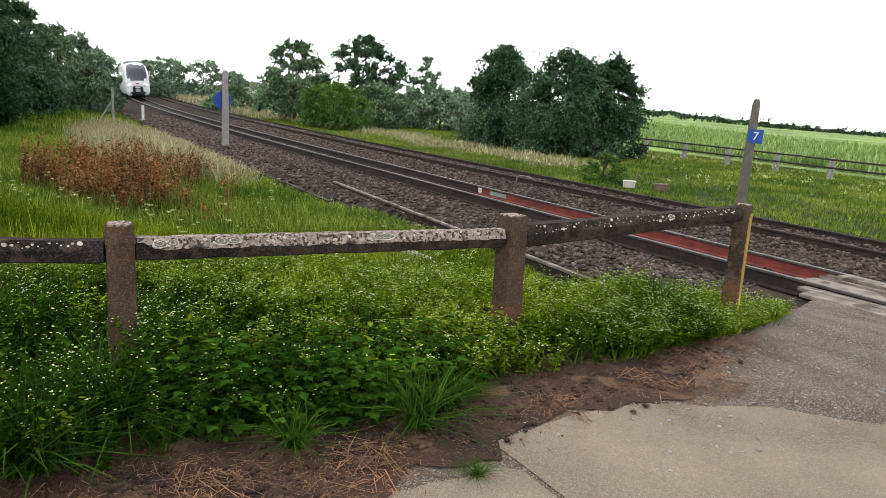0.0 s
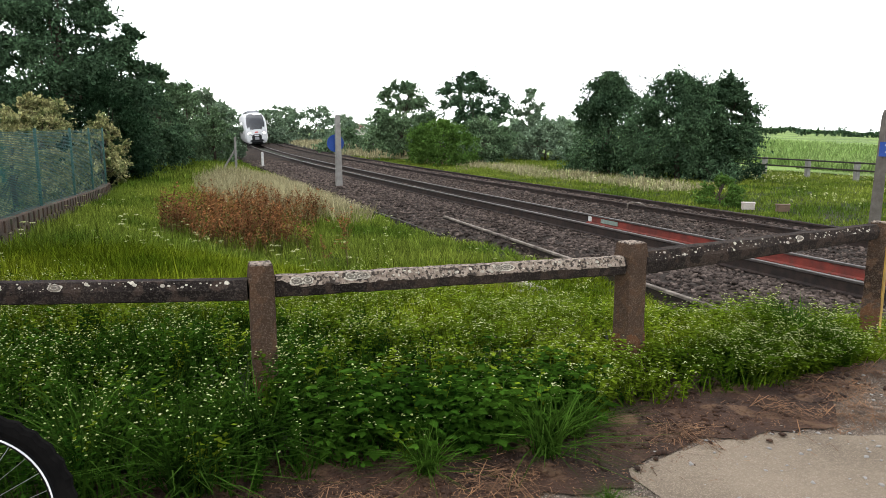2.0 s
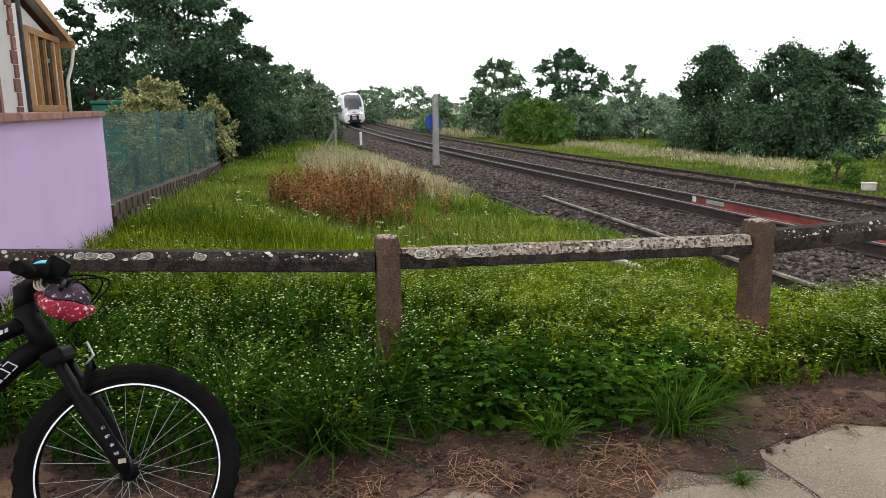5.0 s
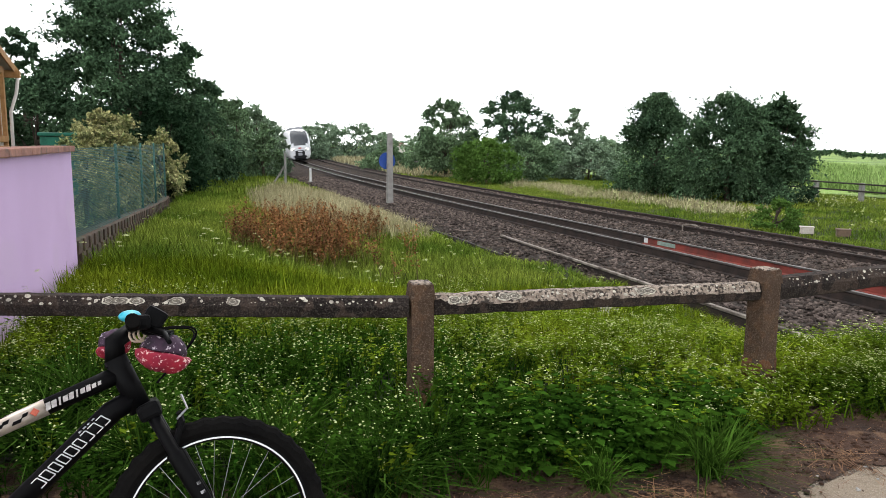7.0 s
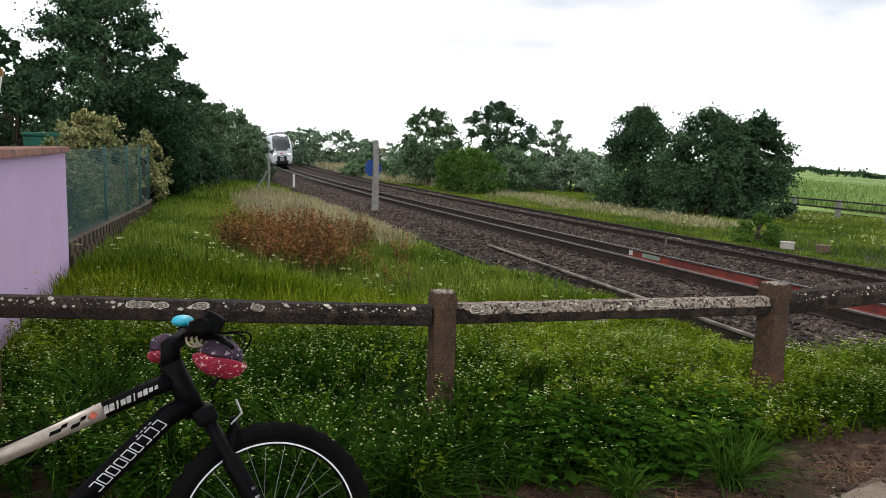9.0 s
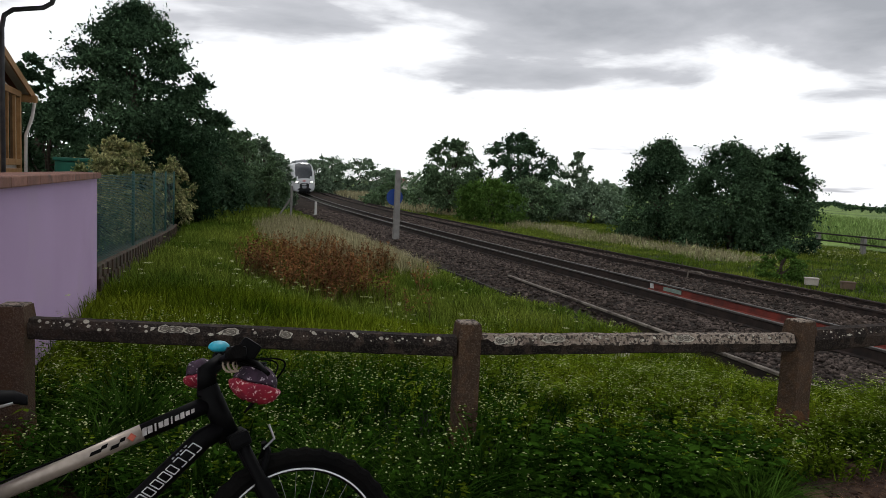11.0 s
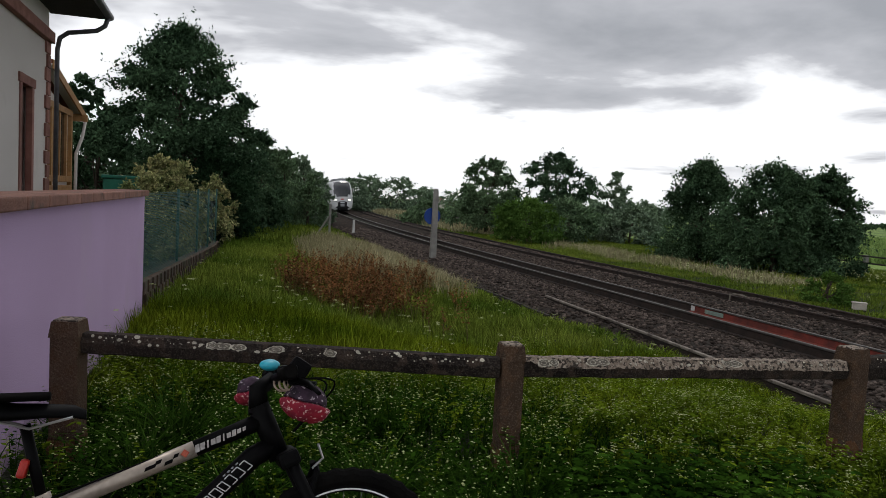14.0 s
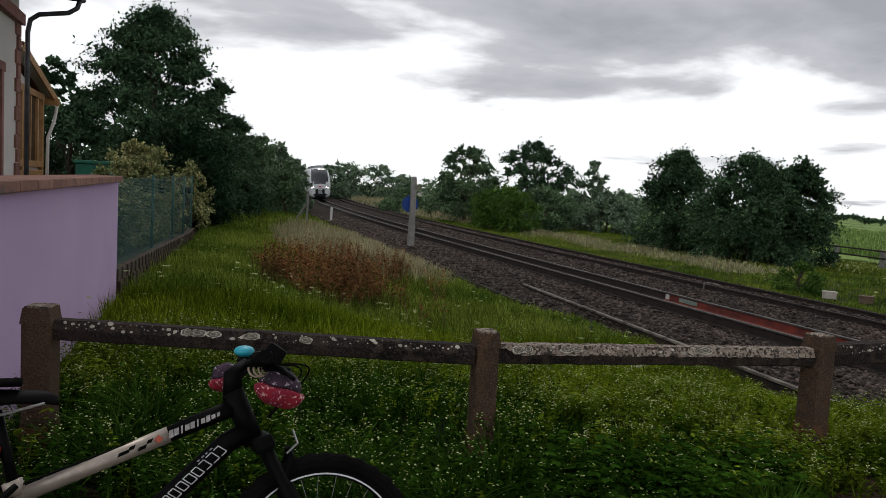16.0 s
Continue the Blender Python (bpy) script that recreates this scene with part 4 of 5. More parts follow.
    part("post", boxed((x, y, -0.98), (0.22, 0.22, 1.0), None, 0.02), "pole", ff)
for (x0, y0), (x1, y1) in zip(FP, FP[1:]):
    for z in (-0.54, -0.92):
        part("cross_rail", tubed([(x0 - 0.12, y0, z), (x1 - 0.12, y1, z)], 0.045, 6), "sleeper", ff)


# ---------------------------------------------------------------- trees
def crown_mesh(centers, radii, n, size, parent, mat, flat=0.75):
    """Leaves along many short twigs that fan out and up from the clumps, so that the outline is feathery."""
    k = len(centers)
    per = 13
    tw = max(1, n // per)
    idx = rng.integers(0, k, tw)
    axis = centers.mean(0)
    away = centers[idx] - axis
    away /= np.linalg.norm(away, axis=1)[:, None] + 1e-6
    d = rng.normal(size=(tw, 3)) * np.array((1, 1, flat)) + away * 0.9 + np.array((0, 0, 0.22))
    d /= np.linalg.norm(d, axis=1)[:, None]
    ln = radii[idx] * rng.uniform(0.35, 1.05, tw) * np.where(rng.random(tw) < 0.12, 1.5, 1.0)
    t = rng.uniform(0.1, 1.0, (tw, per)) ** 0.75
    jit = rng.normal(0, 0.17, (tw, per, 3)) * ln[:, None, None]
    p = centers[idx][:, None, :] + d[:, None, :] * (ln[:, None] * t)[..., None] + jit * (1.15 - t)[..., None]
    p[..., 2] -= 0.18 * ln[:, None] * t ** 2
    p = p.reshape(-1, 3)
    n = len(p)
    a = np.repeat(d, per, 0) * 0.6 + rng.normal(size=(n, 3)) * 0.62
    a[:, 2] -= 0.25
    a /= np.linalg.norm(a, axis=1)[:, None]
    b = np.cross(a, rng.normal(size=(n, 3)) * 0.7 + np.array((0, 0, 1.0)))
    b /= np.linalg.norm(b, axis=1)[:, None] + 1e-9
    s = size * rng.uniform(0.55, 1.3, n)[:, None]
    nrm = np.cross(a, b) * 0.25
    v = np.stack((p - a * s, p + b * s * 0.5 + nrm * s, p - b * s * 0.5 + nrm * s, p + a * s), 1).reshape(-1, 3)
    q = np.arange(n)[:, None] * 4
    f = np.concatenate((q + (0, 2, 1), q + (1, 2, 3)), 0)
    return raw_mesh("crown", v, f, np.zeros(len(f)), [mat], parent=parent)


def tree(name, x, y, ztop, r, leaves, size, mat, label, category="tree", bare=0.25, clumps=40, peak=0.0, group="", wob=0.35, skirt=None, flat=0.75):
    skirt = (0.3 if bare < 0.06 else 0.05) if skirt is None else skirt
    clumps = int(clumps * 1.8)
    z0 = land_z(x, y)
    t = thing(name, label, category, group, at=pose(x, y, z0))
    h = (ztop - z0) * 1.0
    rz = h * (1 - bare) / 2
    cz = h - rz
    # clump centres over an uneven body
    c, rr = [], []
    for i in range(clumps):
        a, g = ru(0, 6.28), rng.random()
        w = min(1.0, (g + skirt) / 0.4) ** 0.6 * math.sqrt(max(0.0, 1 - max(0.0, (g - 0.3) / 0.7) ** 2)) * (1 - peak * g)
        k = (0.25 + 0.75 * rng.random() ** 0.5) * (1 + wob * noise.noise((math.cos(a) * 1.4 + x, math.sin(a) * 1.4 + y, g * 3)))
        k2 = 1 + 0.16 * noise.noise((math.cos(a) * 1.2 + x, math.sin(a) * 1.2, 7 + y))
        c.append((math.cos(a) * r * k * w, math.sin(a) * r * k * w, h * (bare + (1 - bare) * (0.04 + 0.93 * g) * k2)))
        rr.append(r * rng.uniform(0.10, 0.27) * (1.1 - 0.4 * g) * (1.35 if "bush" in name or "shrub" in name else 1.25))
    c, rr = np.array(c), np.array(rr)
    crown_mesh(c, rr * 1.5, int(leaves * 1.7), size * 0.8, t, mat, flat)
    b = bmesh.new()
    tr = max(0.05, h * 0.022)
    top = (ru(-0.1, 0.1) * r, ru(-0.1, 0.1) * r, cz + rz * 0.4)
    tube(b, [(0, 0, -0.25), (0.03 * h * ru(-1, 1), 0.02 * h, h * 0.3), top], [tr * 1.4, tr, tr * 0.35], 8)
    for i in rng.permutation(len(c))[:14]:
        u = ru(0.25, 0.75)
        s = (top[0] * u, top[1] * u, top[2] * u)
        m = ((s[0] + c[i][0]) / 2, (s[1] + c[i][1]) / 2, (s[2] + c[i][2]) / 2 - 0.05 * h)
        tube(b, [s, m, tuple(c[i])], [tr * 0.45, tr * 0.28, tr * 0.1], 5)
    part("trunk", b, "bark", t)
    return t


tree("locust_tree", -5.5, 36.0, 8.9, 4.1, 62000, 0.12, "leaf_dark", "tall dark locust tree with layered open crown", bare=0.04, clumps=110, peak=0.35, flat=0.4, wob=0.4)
tree("locust_tree", -2.5, 38.5, 6.3, 2.1, 20000, 0.12, "leaf_dark", "dark locust tree leaning towards the railway", bare=0.04, clumps=50, peak=0.35, flat=0.45)
tree("locust_tree", -10.5, 40.0, 6.9, 2.0, 9000, 0.16, "leaf_dark", "dark broadleaf tree behind the house", bare=0.1, clumps=34)
tree("tree", -8.6, 31.0, 3.9, 2.4, 13000, 0.13, "leaf_dark", "dense dark tree behind the garden", bare=0.05, clumps=45)
tree("tree", -8.2, 42.0, 5.6, 2.8, 10000, 0.15, "leaf_dark", "dark broadleaf tree in the garden hedge", bare=0.05, clumps=45)
tree("yew", -3.7, 32.0, 3.4, 1.9, 24000, 0.09, "leaf_yew", "dense almost black yew", bare=0.02, clumps=60, peak=0.35)
tree("yew", -5.6, 30.0, 2.6, 1.5, 10000, 0.09, "leaf_yew", "dense dark yew behind the net fence", bare=0.02, clumps=40, peak=0.4)
tree("tree", -3.0, 38.5, 5.4, 1.7, 12000, 0.12, "leaf_mid", "olive green tree in the trackside hedge", bare=0.03, clumps=45, peak=0.3)
tree("tree", -1.2, 43.0, 4.7, 2.0, 12000, 0.13, "leaf_mid", "rounded green tree in the trackside hedge", bare=0.03, clumps=45, peak=0.3)
tree("tree", 0.7, 49.0, 4.0, 2.1, 11000, 0.14, "leaf_mid", "rounded green tree in the trackside hedge", bare=0.03, clumps=40, peak=0.2)
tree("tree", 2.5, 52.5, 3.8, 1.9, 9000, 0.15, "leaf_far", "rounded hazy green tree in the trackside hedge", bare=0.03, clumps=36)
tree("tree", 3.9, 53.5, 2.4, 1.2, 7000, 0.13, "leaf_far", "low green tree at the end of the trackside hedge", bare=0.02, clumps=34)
tree("tree", 2.2, 46.5, 2.2, 1.2, 7000, 0.13, "leaf_mid", "low green tree in the trackside hedge", bare=0.02, clumps=34)
tree("variegated_shrub", -5.25, 22.0, 2.2, 1.2, 15000, 0.075, "leaf_varieg", "cream and green variegated shrub behind the net", "shrub", bare=0.02, clumps=44)
tree("variegated_shrub", -3.75, 29.0, 1.75, 0.95, 9000, 0.08, "leaf_varieg", "cream and green variegated shrub at the end of the net", "shrub", bare=0.02, clumps=40)
tree("garden_shrub", -5.9, 11.5, 0.7, 0.8, 5000, 0.06, "leaf_mid", "low green shrub behind the net fence", "shrub", bare=0.02, clumps=30)
tree("garden_shrub", -5.3, 17.2, 1.55, 0.95, 11000, 0.06, "leaf_varieg", "pale-edged shrub behind the net fence", "shrub", bare=0.02, clumps=36)

tree("tree", 17.2, 52.0, 4.4, 2.6, 14000, 0.16, "leaf_mid", "spreading dark tree beyond the tracks", bare=0.15, clumps=50)
tree("tree", 23.2, 52.0, 5.5, 3.1, 17000, 0.16, "leaf_dark", "spreading open-crowned tree beyond the tracks", bare=0.12, clumps=52, wob=0.6)
tree("tree", 28.7, 52.0, 4.1, 2.0, 7000, 0.15, "leaf_far", "slender pale green tree with haze in its colour, beyond the tracks", bare=0.1, clumps=34, peak=0.5)
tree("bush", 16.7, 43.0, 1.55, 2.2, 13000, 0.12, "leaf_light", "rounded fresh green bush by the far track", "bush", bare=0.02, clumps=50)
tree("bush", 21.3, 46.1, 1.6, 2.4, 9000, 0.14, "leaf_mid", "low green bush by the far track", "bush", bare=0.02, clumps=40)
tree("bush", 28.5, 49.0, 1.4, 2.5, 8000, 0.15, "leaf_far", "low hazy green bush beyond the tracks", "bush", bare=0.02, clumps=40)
tree("bush", 22.0, 31.0, 3.9, 2.4, 36000, 0.10, "leaf_bush", "tall dense dark green bush in the meadow", "bush", bare=0.02, clumps=110, peak=0.35, wob=0.5)
tree("bush", 22.4, 25.8, 3.5, 2.7, 36000, 0.10, "leaf_bush", "large dense dark green bush in the meadow", "bush", bare=0.02, clumps=110, peak=0.25, wob=0.5)
tree("bush", 25.0, 25.6, 3.6, 2.1, 30000, 0.10, "leaf_bush", "dense dark green bush in the meadow", "bush", bare=0.02, clumps=90, peak=0.25, wob=0.5)
tree("bush", 14.9, 15.0, -0.35, 0.68, 6500, 0.05, "leaf_light", "small round bright green bush by the far rail", "bush", bare=0.02, clumps=26)
tree("bush", 18.9, 63.5, 0.4, 1.6, 4000, 0.16, "leaf_mid", "low green bush by the far track", "bush", bare=0.02, clumps=26)
tree("bush", 17.0, 69.0, 0.9, 2.4, 5000, 0.17, "leaf_mid", "low green bush by the far track", "bush", bare=0.02, clumps=30)
tree("bush", 20.0, 49.5, 1.3, 2.2, 6000, 0.16, "leaf_mid", "green bush filling the gap between trees", "bush", bare=0.02, clumps=30)
tree("bush", 25.0, 58.0, 1.8, 3.0, 6000, 0.18, "leaf_dark", "dark bush behind the trees", "bush", bare=0.02, clumps=30)
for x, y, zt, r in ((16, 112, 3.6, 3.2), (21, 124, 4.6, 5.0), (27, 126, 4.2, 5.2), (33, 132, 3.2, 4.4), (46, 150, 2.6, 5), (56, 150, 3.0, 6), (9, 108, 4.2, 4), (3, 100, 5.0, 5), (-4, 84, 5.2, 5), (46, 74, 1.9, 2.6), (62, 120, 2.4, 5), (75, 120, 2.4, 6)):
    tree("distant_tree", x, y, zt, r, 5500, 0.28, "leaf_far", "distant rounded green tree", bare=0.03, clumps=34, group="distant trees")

# far wood on the horizon
cs, cr = [], []
for i in range(420):
    a = radians(18 + 62 * i / 420)
    d = 300 + 30 * noise.noise((i * 0.05, 0, 0))
    px, py = d * math.sin(a), d * math.cos(a)
    cs.append((px, py, -1.3 - field_drop(px, py) + 1.1 + 1.5 * noise.noise((i * 0.11, 3, 0))))
    cr.append(2.3 + 1.6 * noise.noise((i * 0.3, 5, 0)))
wood = crown_mesh(np.array(cs), np.array(cr), 42000, 0.5, None, "leaf_dark", 0.7)
wood.name = "far_wood"
tagged(wood, "low dark line of woods on the horizon", "wood", kind="stuff")

fh = thing("distant_house", "distant house with a red hipped roof", "house", at=pose(37.5, 141, -0.6, 0, 0, 20))
part("wall", boxed((0, 0, 0.7), (4.6, 4.4, 2.2)), "house", fh)
part("roof", loft([[(-2.7, -2.5, 1.5), (2.7, -2.5, 1.5), (2.7, 2.5, 1.5), (-2.7, 2.5, 1.5)], [(-0.9, -0.1, 2.9), (0.9, -0.1, 2.9), (0.9, 0.1, 2.9), (-0.9, 0.1, 2.9)]]), "roofred", fh)
wf = thing("white_gate", "distant white paling gate beside the track", "gate", at=pose(22.0, 150, -1.05, 0, 0, 10))
for i in range(13):
    part("pale", boxed((i * 0.36 - 2.16, 0, 0.75), (0.2, 0.05, 1.5)), "white", wf)
part("cross_rail", boxed((0, 0.04, 1.15), (4.6, 0.05, 0.12)), "white", wf)


# ---------------------------------------------------------------- plants
def tall(x, y):
    """Plants stay low beside the ballast and along the lane."""
    if x > 8:
        return 1.0
    k = 0.4 + 0.6 * smooth01((ballast_edge(y) + 0.3 - x) / 2.2)
    if y < 3:
        k *= (0.55 if x > 0.4 and y > 0.6 else 1.0) * 0.62 + 0.38 * smooth01((-0.5 - x) / 2.2) * smooth01((2.5 - y) / 2) if x > -2.7 else 0.9
    return k


def fill(n, x0, x1, y0, y1, pick, ok, zoff=0.0, smin=0.7, smax=1.25, lean=0.2):
    out = []
    xs, ys = rng.uniform(x0, x1, n), rng.uniform(y0, y1, n)
    for x, y in zip(xs, ys):
        k = ok(x, y)
        if k and rng.random() < k:
            s = ru(smin, smax)
            out.append((pick(x, y), x, y, land_z(x, y) + zoff, ru(0, 6.28), s, ru(-lean, lean), ru(-lean, lean), s * ru(0.8, 1.15) * tall(x, y) * (1 + 0.45 * noise.noise((x * 2.4, y * 2.4, 13)))))
    return out


TG = [t_grass(9, 0.27, 0.0045, 0.06, 0.7) for _ in range(5)] + [t_grass(9, 0.29, 0.005, 0.06, 0.8, 1) for _ in range(4)]


def in_meadow(x, y):
    """Open grass between the fence and the ballast."""
    if x > ballast_edge(y) + curve_x(y) + 0.25 * noise.noise((y, 2, 0)) or x < low_x(y) + 0.15 or y < veg_edge(x) + 0.08 * noise.noise((x * 5, 3, 0)):
        return 0.0
    if x < WX + 0.1:
        return 0.0
    return 1.0


def weedy(x, y):
    return 1.0 if y < 3.0 + 0.8 * noise.noise((x, 0, 9)) else 0.0


def dryness(x, y):
    c = 1.4 - ((x - 2.0) / 2.2) ** 2 - ((y - 24) / 9) ** 2
    return max(0.0, min(1.0, c)) * in_meadow(x, y)


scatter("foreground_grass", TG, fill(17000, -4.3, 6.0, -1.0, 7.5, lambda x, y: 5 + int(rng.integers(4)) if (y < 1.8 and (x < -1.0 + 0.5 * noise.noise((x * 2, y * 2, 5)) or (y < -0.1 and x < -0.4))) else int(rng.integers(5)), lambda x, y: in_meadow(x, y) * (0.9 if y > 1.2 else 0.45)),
        ["grass", "grass_shaded"], "bright green uncut grass around the fence, coloured darker for shade near the lane", "grass")
scatter("meadow_grass", [t_grass(8, 0.30, 0.007, 0.12, 0.6) for _ in range(4)], fill(19000, -4.4, 4.6, 7.0, 30, lambda x, y: int(rng.integers(4)), lambda x, y: in_meadow(x, y) * (1 - 0.7 * dryness(x, y))),
        ["meadow"], "uncut green grass beside the railway", "grass")
scatter("far_meadow_grass", [t_grass(7, 0.42, 0.02, 0.3, 0.6) for _ in range(4)], fill(7000, -4.4, 4.6, 30, 60, lambda x, y: int(rng.integers(4)), in_meadow),
        ["meadow"], "distant uncut grass beside the railway", "grass")


scatter("dry_grass", [t_grass(8, 0.62, 0.008, 0.12, 0.5) for _ in range(4)], fill(13000, -2.0, 4.8, 13, 36, lambda x, y: int(rng.integers(4)), dryness),
        ["grass_dry"], "tall pale seeding grass gone dry", "grass")
TD = [t_dock(ru(0.7, 1.0), 1, 0) for _ in range(6)]


def docky(x, y):
    c = 1.2 - ((x + 0.35) / 1.9) ** 2 - ((y - 13.2) / 4.6) ** 2 + 1.1 * noise.noise((x * 0.8, y * 0.6, 4)) - 0.15
    return max(0.0, min(1.0, c)) * in_meadow(x, y)


scatter("dock_weeds", TD, fill(2000, -3.4, 2.6, 7, 19, lambda x, y: int(rng.integers(6)), docky), ["dock", "dock_stem"], "rust-brown dock plants gone to seed", "weeds")
TW = [t_weed(0.38, 48, 18, 0, 1, 0.028, 0.0042) for _ in range(5)] + [t_weed(0.36, 51, 0, 0, 1, 0.03, 0.006) for _ in range(4)]
# weeds in the darkened leaf colour, for the shaded zone
TW += [t_weed(0.34, 60, 6, 2, 1, 0.026, 0.0045) for _ in range(4)]


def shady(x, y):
    """Picks plants whose leaves are darkened to stand for shade, towards the lane and the west."""
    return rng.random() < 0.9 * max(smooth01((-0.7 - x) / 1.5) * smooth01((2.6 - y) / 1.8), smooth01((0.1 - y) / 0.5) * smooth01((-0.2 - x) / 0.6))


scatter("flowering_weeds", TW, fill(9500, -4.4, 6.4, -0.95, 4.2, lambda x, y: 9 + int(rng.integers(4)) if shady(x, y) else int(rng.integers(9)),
                                    lambda x, y: in_meadow(x, y) * weedy(x, y) * (0.75 + 0.5 * noise.noise((x * 0.8, y * 1.2, 2)))), ["weed", "flower", "weed_shaded"],
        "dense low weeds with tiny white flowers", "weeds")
scatter("meadow_flowers", [t_umbel(ru(0.3, 0.48), ru(0.022, 0.04), 0, 1) for _ in range(6)], fill(520, -4.2, 4.0, 3.5, 20, lambda x, y: int(rng.integers(6)), lambda x, y: in_meadow(x, y) * max(0.1, min(1.0, 0.5 + 1.8 * noise.noise((x * 0.6, y * 0.5, 11))))), ["weed", "flower"],
        "scattered white umbels in the grass", "flowers")


# brighter weeds along the verge below the last post
verge_rows = []
for _ in range(1900):
    x = ru(0.4, 6.0)
    y = veg_edge(x) + abs(rng.normal(0, 0.3))
    k = ru(0.55, 1.0) * (0.75 - 0.3 * smooth01((x - 1.0) / 0.8))
    verge_rows.append((int(rng.integers(9)), x, y, land_z(x, y), ru(0, 6.28), ru(0.8, 1.2), ru(-0.2, 0.2), ru(-0.2, 0.2), k))
scatter("verge_weeds", TW, verge_rows, ["weed", "flower", "weed_shaded"], "bright flowering weeds spilling over the lane edge", "weeds")


def nettled(x, y):
    c = 1.2 - ((x + 1.22) / 0.72) ** 2 - ((y + 0.36) / 0.42) ** 2
    return max(0.0, min(1.0, c)) if y > veg_edge(x) - 0.1 else 0.0


scatter("bramble_patch", [t_bramble(ru(0.22, 0.36), 0) for _ in range(8)], fill(1500, -2.2, -0.2, -0.9, 0.2, lambda x, y: int(rng.integers(8)), nettled), ["weed_shaded"],
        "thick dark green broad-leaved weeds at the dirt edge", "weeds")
TT = [t_grass(150, 0.42, 0.0042, 0.06, 1.5) for _ in range(3)]
for x, y, s in ((-1.0, -0.8, 0.8), (-2.14, -0.36, 1.0), (-2.4, -0.55, 1.0), (-2.75, -0.3, 1.1), (0.38, -0.45, 0.6), (1.15, -0.1, 0.9), (1.3, 0.15, 0.8), (0.75, -0.3, 0.6), (-3.25, -0.1, 1.0), (-1.52, -0.76, 0.55), (-1.0, -1.24, 0.24), (-3.7, 0.25, 1.05), (-3.55, 0.7, 1.1), (-0.8, -0.7, 0.6)):
    scatter("grass_tuft", TT, [(int(rng.integers(3)), x, y, land_z(x, y) + 0.02, ru(0, 6), s * 1.15, 0, 0, s)], ["grass_tuft"], "arching dark green grass tuft at the verge", "grass")

# meadow beyond the far track
scatter("far_side_grass", [t_grass(13, 0.17, 0.007, 0.22, 0.7) for _ in range(4)],
        fill(24000, 13.4, 34, 4, 60, lambda x, y: int(rng.integers(4)), lambda x, y: 1.0 if x > 13.5 + curve_x(y) + 0.25 * noise.noise((y, 0, 0)) else 0.0), ["meadow"], "green meadow grass beyond the far track", "grass")
scatter("far_side_dry_grass", [t_grass(9, 0.42, 0.010, 0.25, 0.9) for _ in range(5)],
        fill(7000, 14.6, 23, 20, 58, lambda x, y: int(rng.integers(5)), lambda x, y: max(0.0, min(1.0, 0.75 - abs(x - 18.2) / 2.6 + 1.0 * noise.noise((x * 0.5, y * 0.28, 21))))), ["grass_dry"], "tawny dry grass beyond the far track", "grass")
scatter("distant_dry_grass", [t_grass(8, 0.7, 0.03, 0.5, 0.5) for _ in range(4)],
        fill(4200, 14, 38, 52, 130, lambda x, y: int(rng.integers(4)), lambda x, y: 1.0 if 14.2 + curve_x(y) < x < 20 + curve_x(y) else 0.0), ["grass_dry"], "tawny dry grass beside the distant bend", "grass")
scatter("far_side_flowers", [t_weed(0.35, 9, 14, 0, 1, 0.05, 0.017) for _ in range(4)],
        fill(1300, 15.5, 33, 6, 34, lambda x, y: int(rng.integers(4)), lambda x, y: max(0.05, min(1.0, 0.4 + 2.2 * noise.noise((x * 0.22, y * 0.22, 7))))), ["weed", "flower"], "white umbels in the far meadow", "flowers")
scatter("crop_rows", [t_grass(6, 1.3, 0.05, 0.25, 0.5) for _ in range(4)],
        [(int(rng.integers(4)), x, y, ground_z(x, y) + 0.02 - field_drop(x, y), ru(0, 6), ru(0.8, 1.2), 0, 0, ru(0.6, 0.9)) for x, y in zip(36 + 60 * rng.random(9000) ** 1.6, rng.uniform(5, 95, 9000)) if x > 36 + max(0.0, y - 30) * 0.4],
        ["crop"], "rows of knee-high green crop", "crop")

# dry straw on the dirt: short bits everywhere, long stalks matted in heaps
ST = [bundle([(blade(0.02, 0.002, ru(0.3, 1.0), ru(0, 6.28), segs=2), 0)]) for _ in range(8)]
straw = []
for _ in range(9000):
    x = ru(-4.4, 2.0)
    y = (road_edge(x) - 0.08) * 0.5 + veg_edge(x) * 0.5 + rng.normal(0.0, 0.17)
    straw.append((int(rng.integers(8)), x, y, ground_z(x, y) + 0.012, ru(0, 6.28), ru(0.25, 0.8), 0, 0, ru(0.5, 1.4)))
for cx, cy, n, r, way in ((-0.35, -0.86, 420, 0.13, 0.3), (0.25, -0.84, 650, 0.2, 0.2), (0.75, -0.72, 500, 0.18, 0.5), (0.55, -1.02, 320, 0.16, 0.0), (-1.3, -0.98, 520, 0.2, 0.1), (-1.85, -0.92, 420, 0.18, 0.4), (-2.4, -0.95, 420, 0.2, -0.3), (-1.55, -1.2, 250, 0.12, 1.2), (1.15, -0.6, 200, 0.12, 0.6)):
    for _ in range(int(n * 0.75)):
        x, y = cx + rng.normal(0, r), cy + rng.normal(0, r * 0.45)
        straw.append((int(rng.integers(8)), x, y, ground_z(x, y) + 0.012 + ru(0, 0.035) * max(0.0, 1 - abs(x - cx) / r), way + rng.normal(0, 0.7) + (3.14 if rng.random() < 0.5 else 0), ru(0.5, 1.15), ru(-0.3, 0.3), ru(-0.3, 0.3), ru(0.5, 2.0)))
scatter("straw_litter", ST, straw, ["straw"], "loose dry straw and long stalks matted on the dirt", "litter")

# ballast stones nearest the camera
u = (1 + 5 ** 0.5) / 2
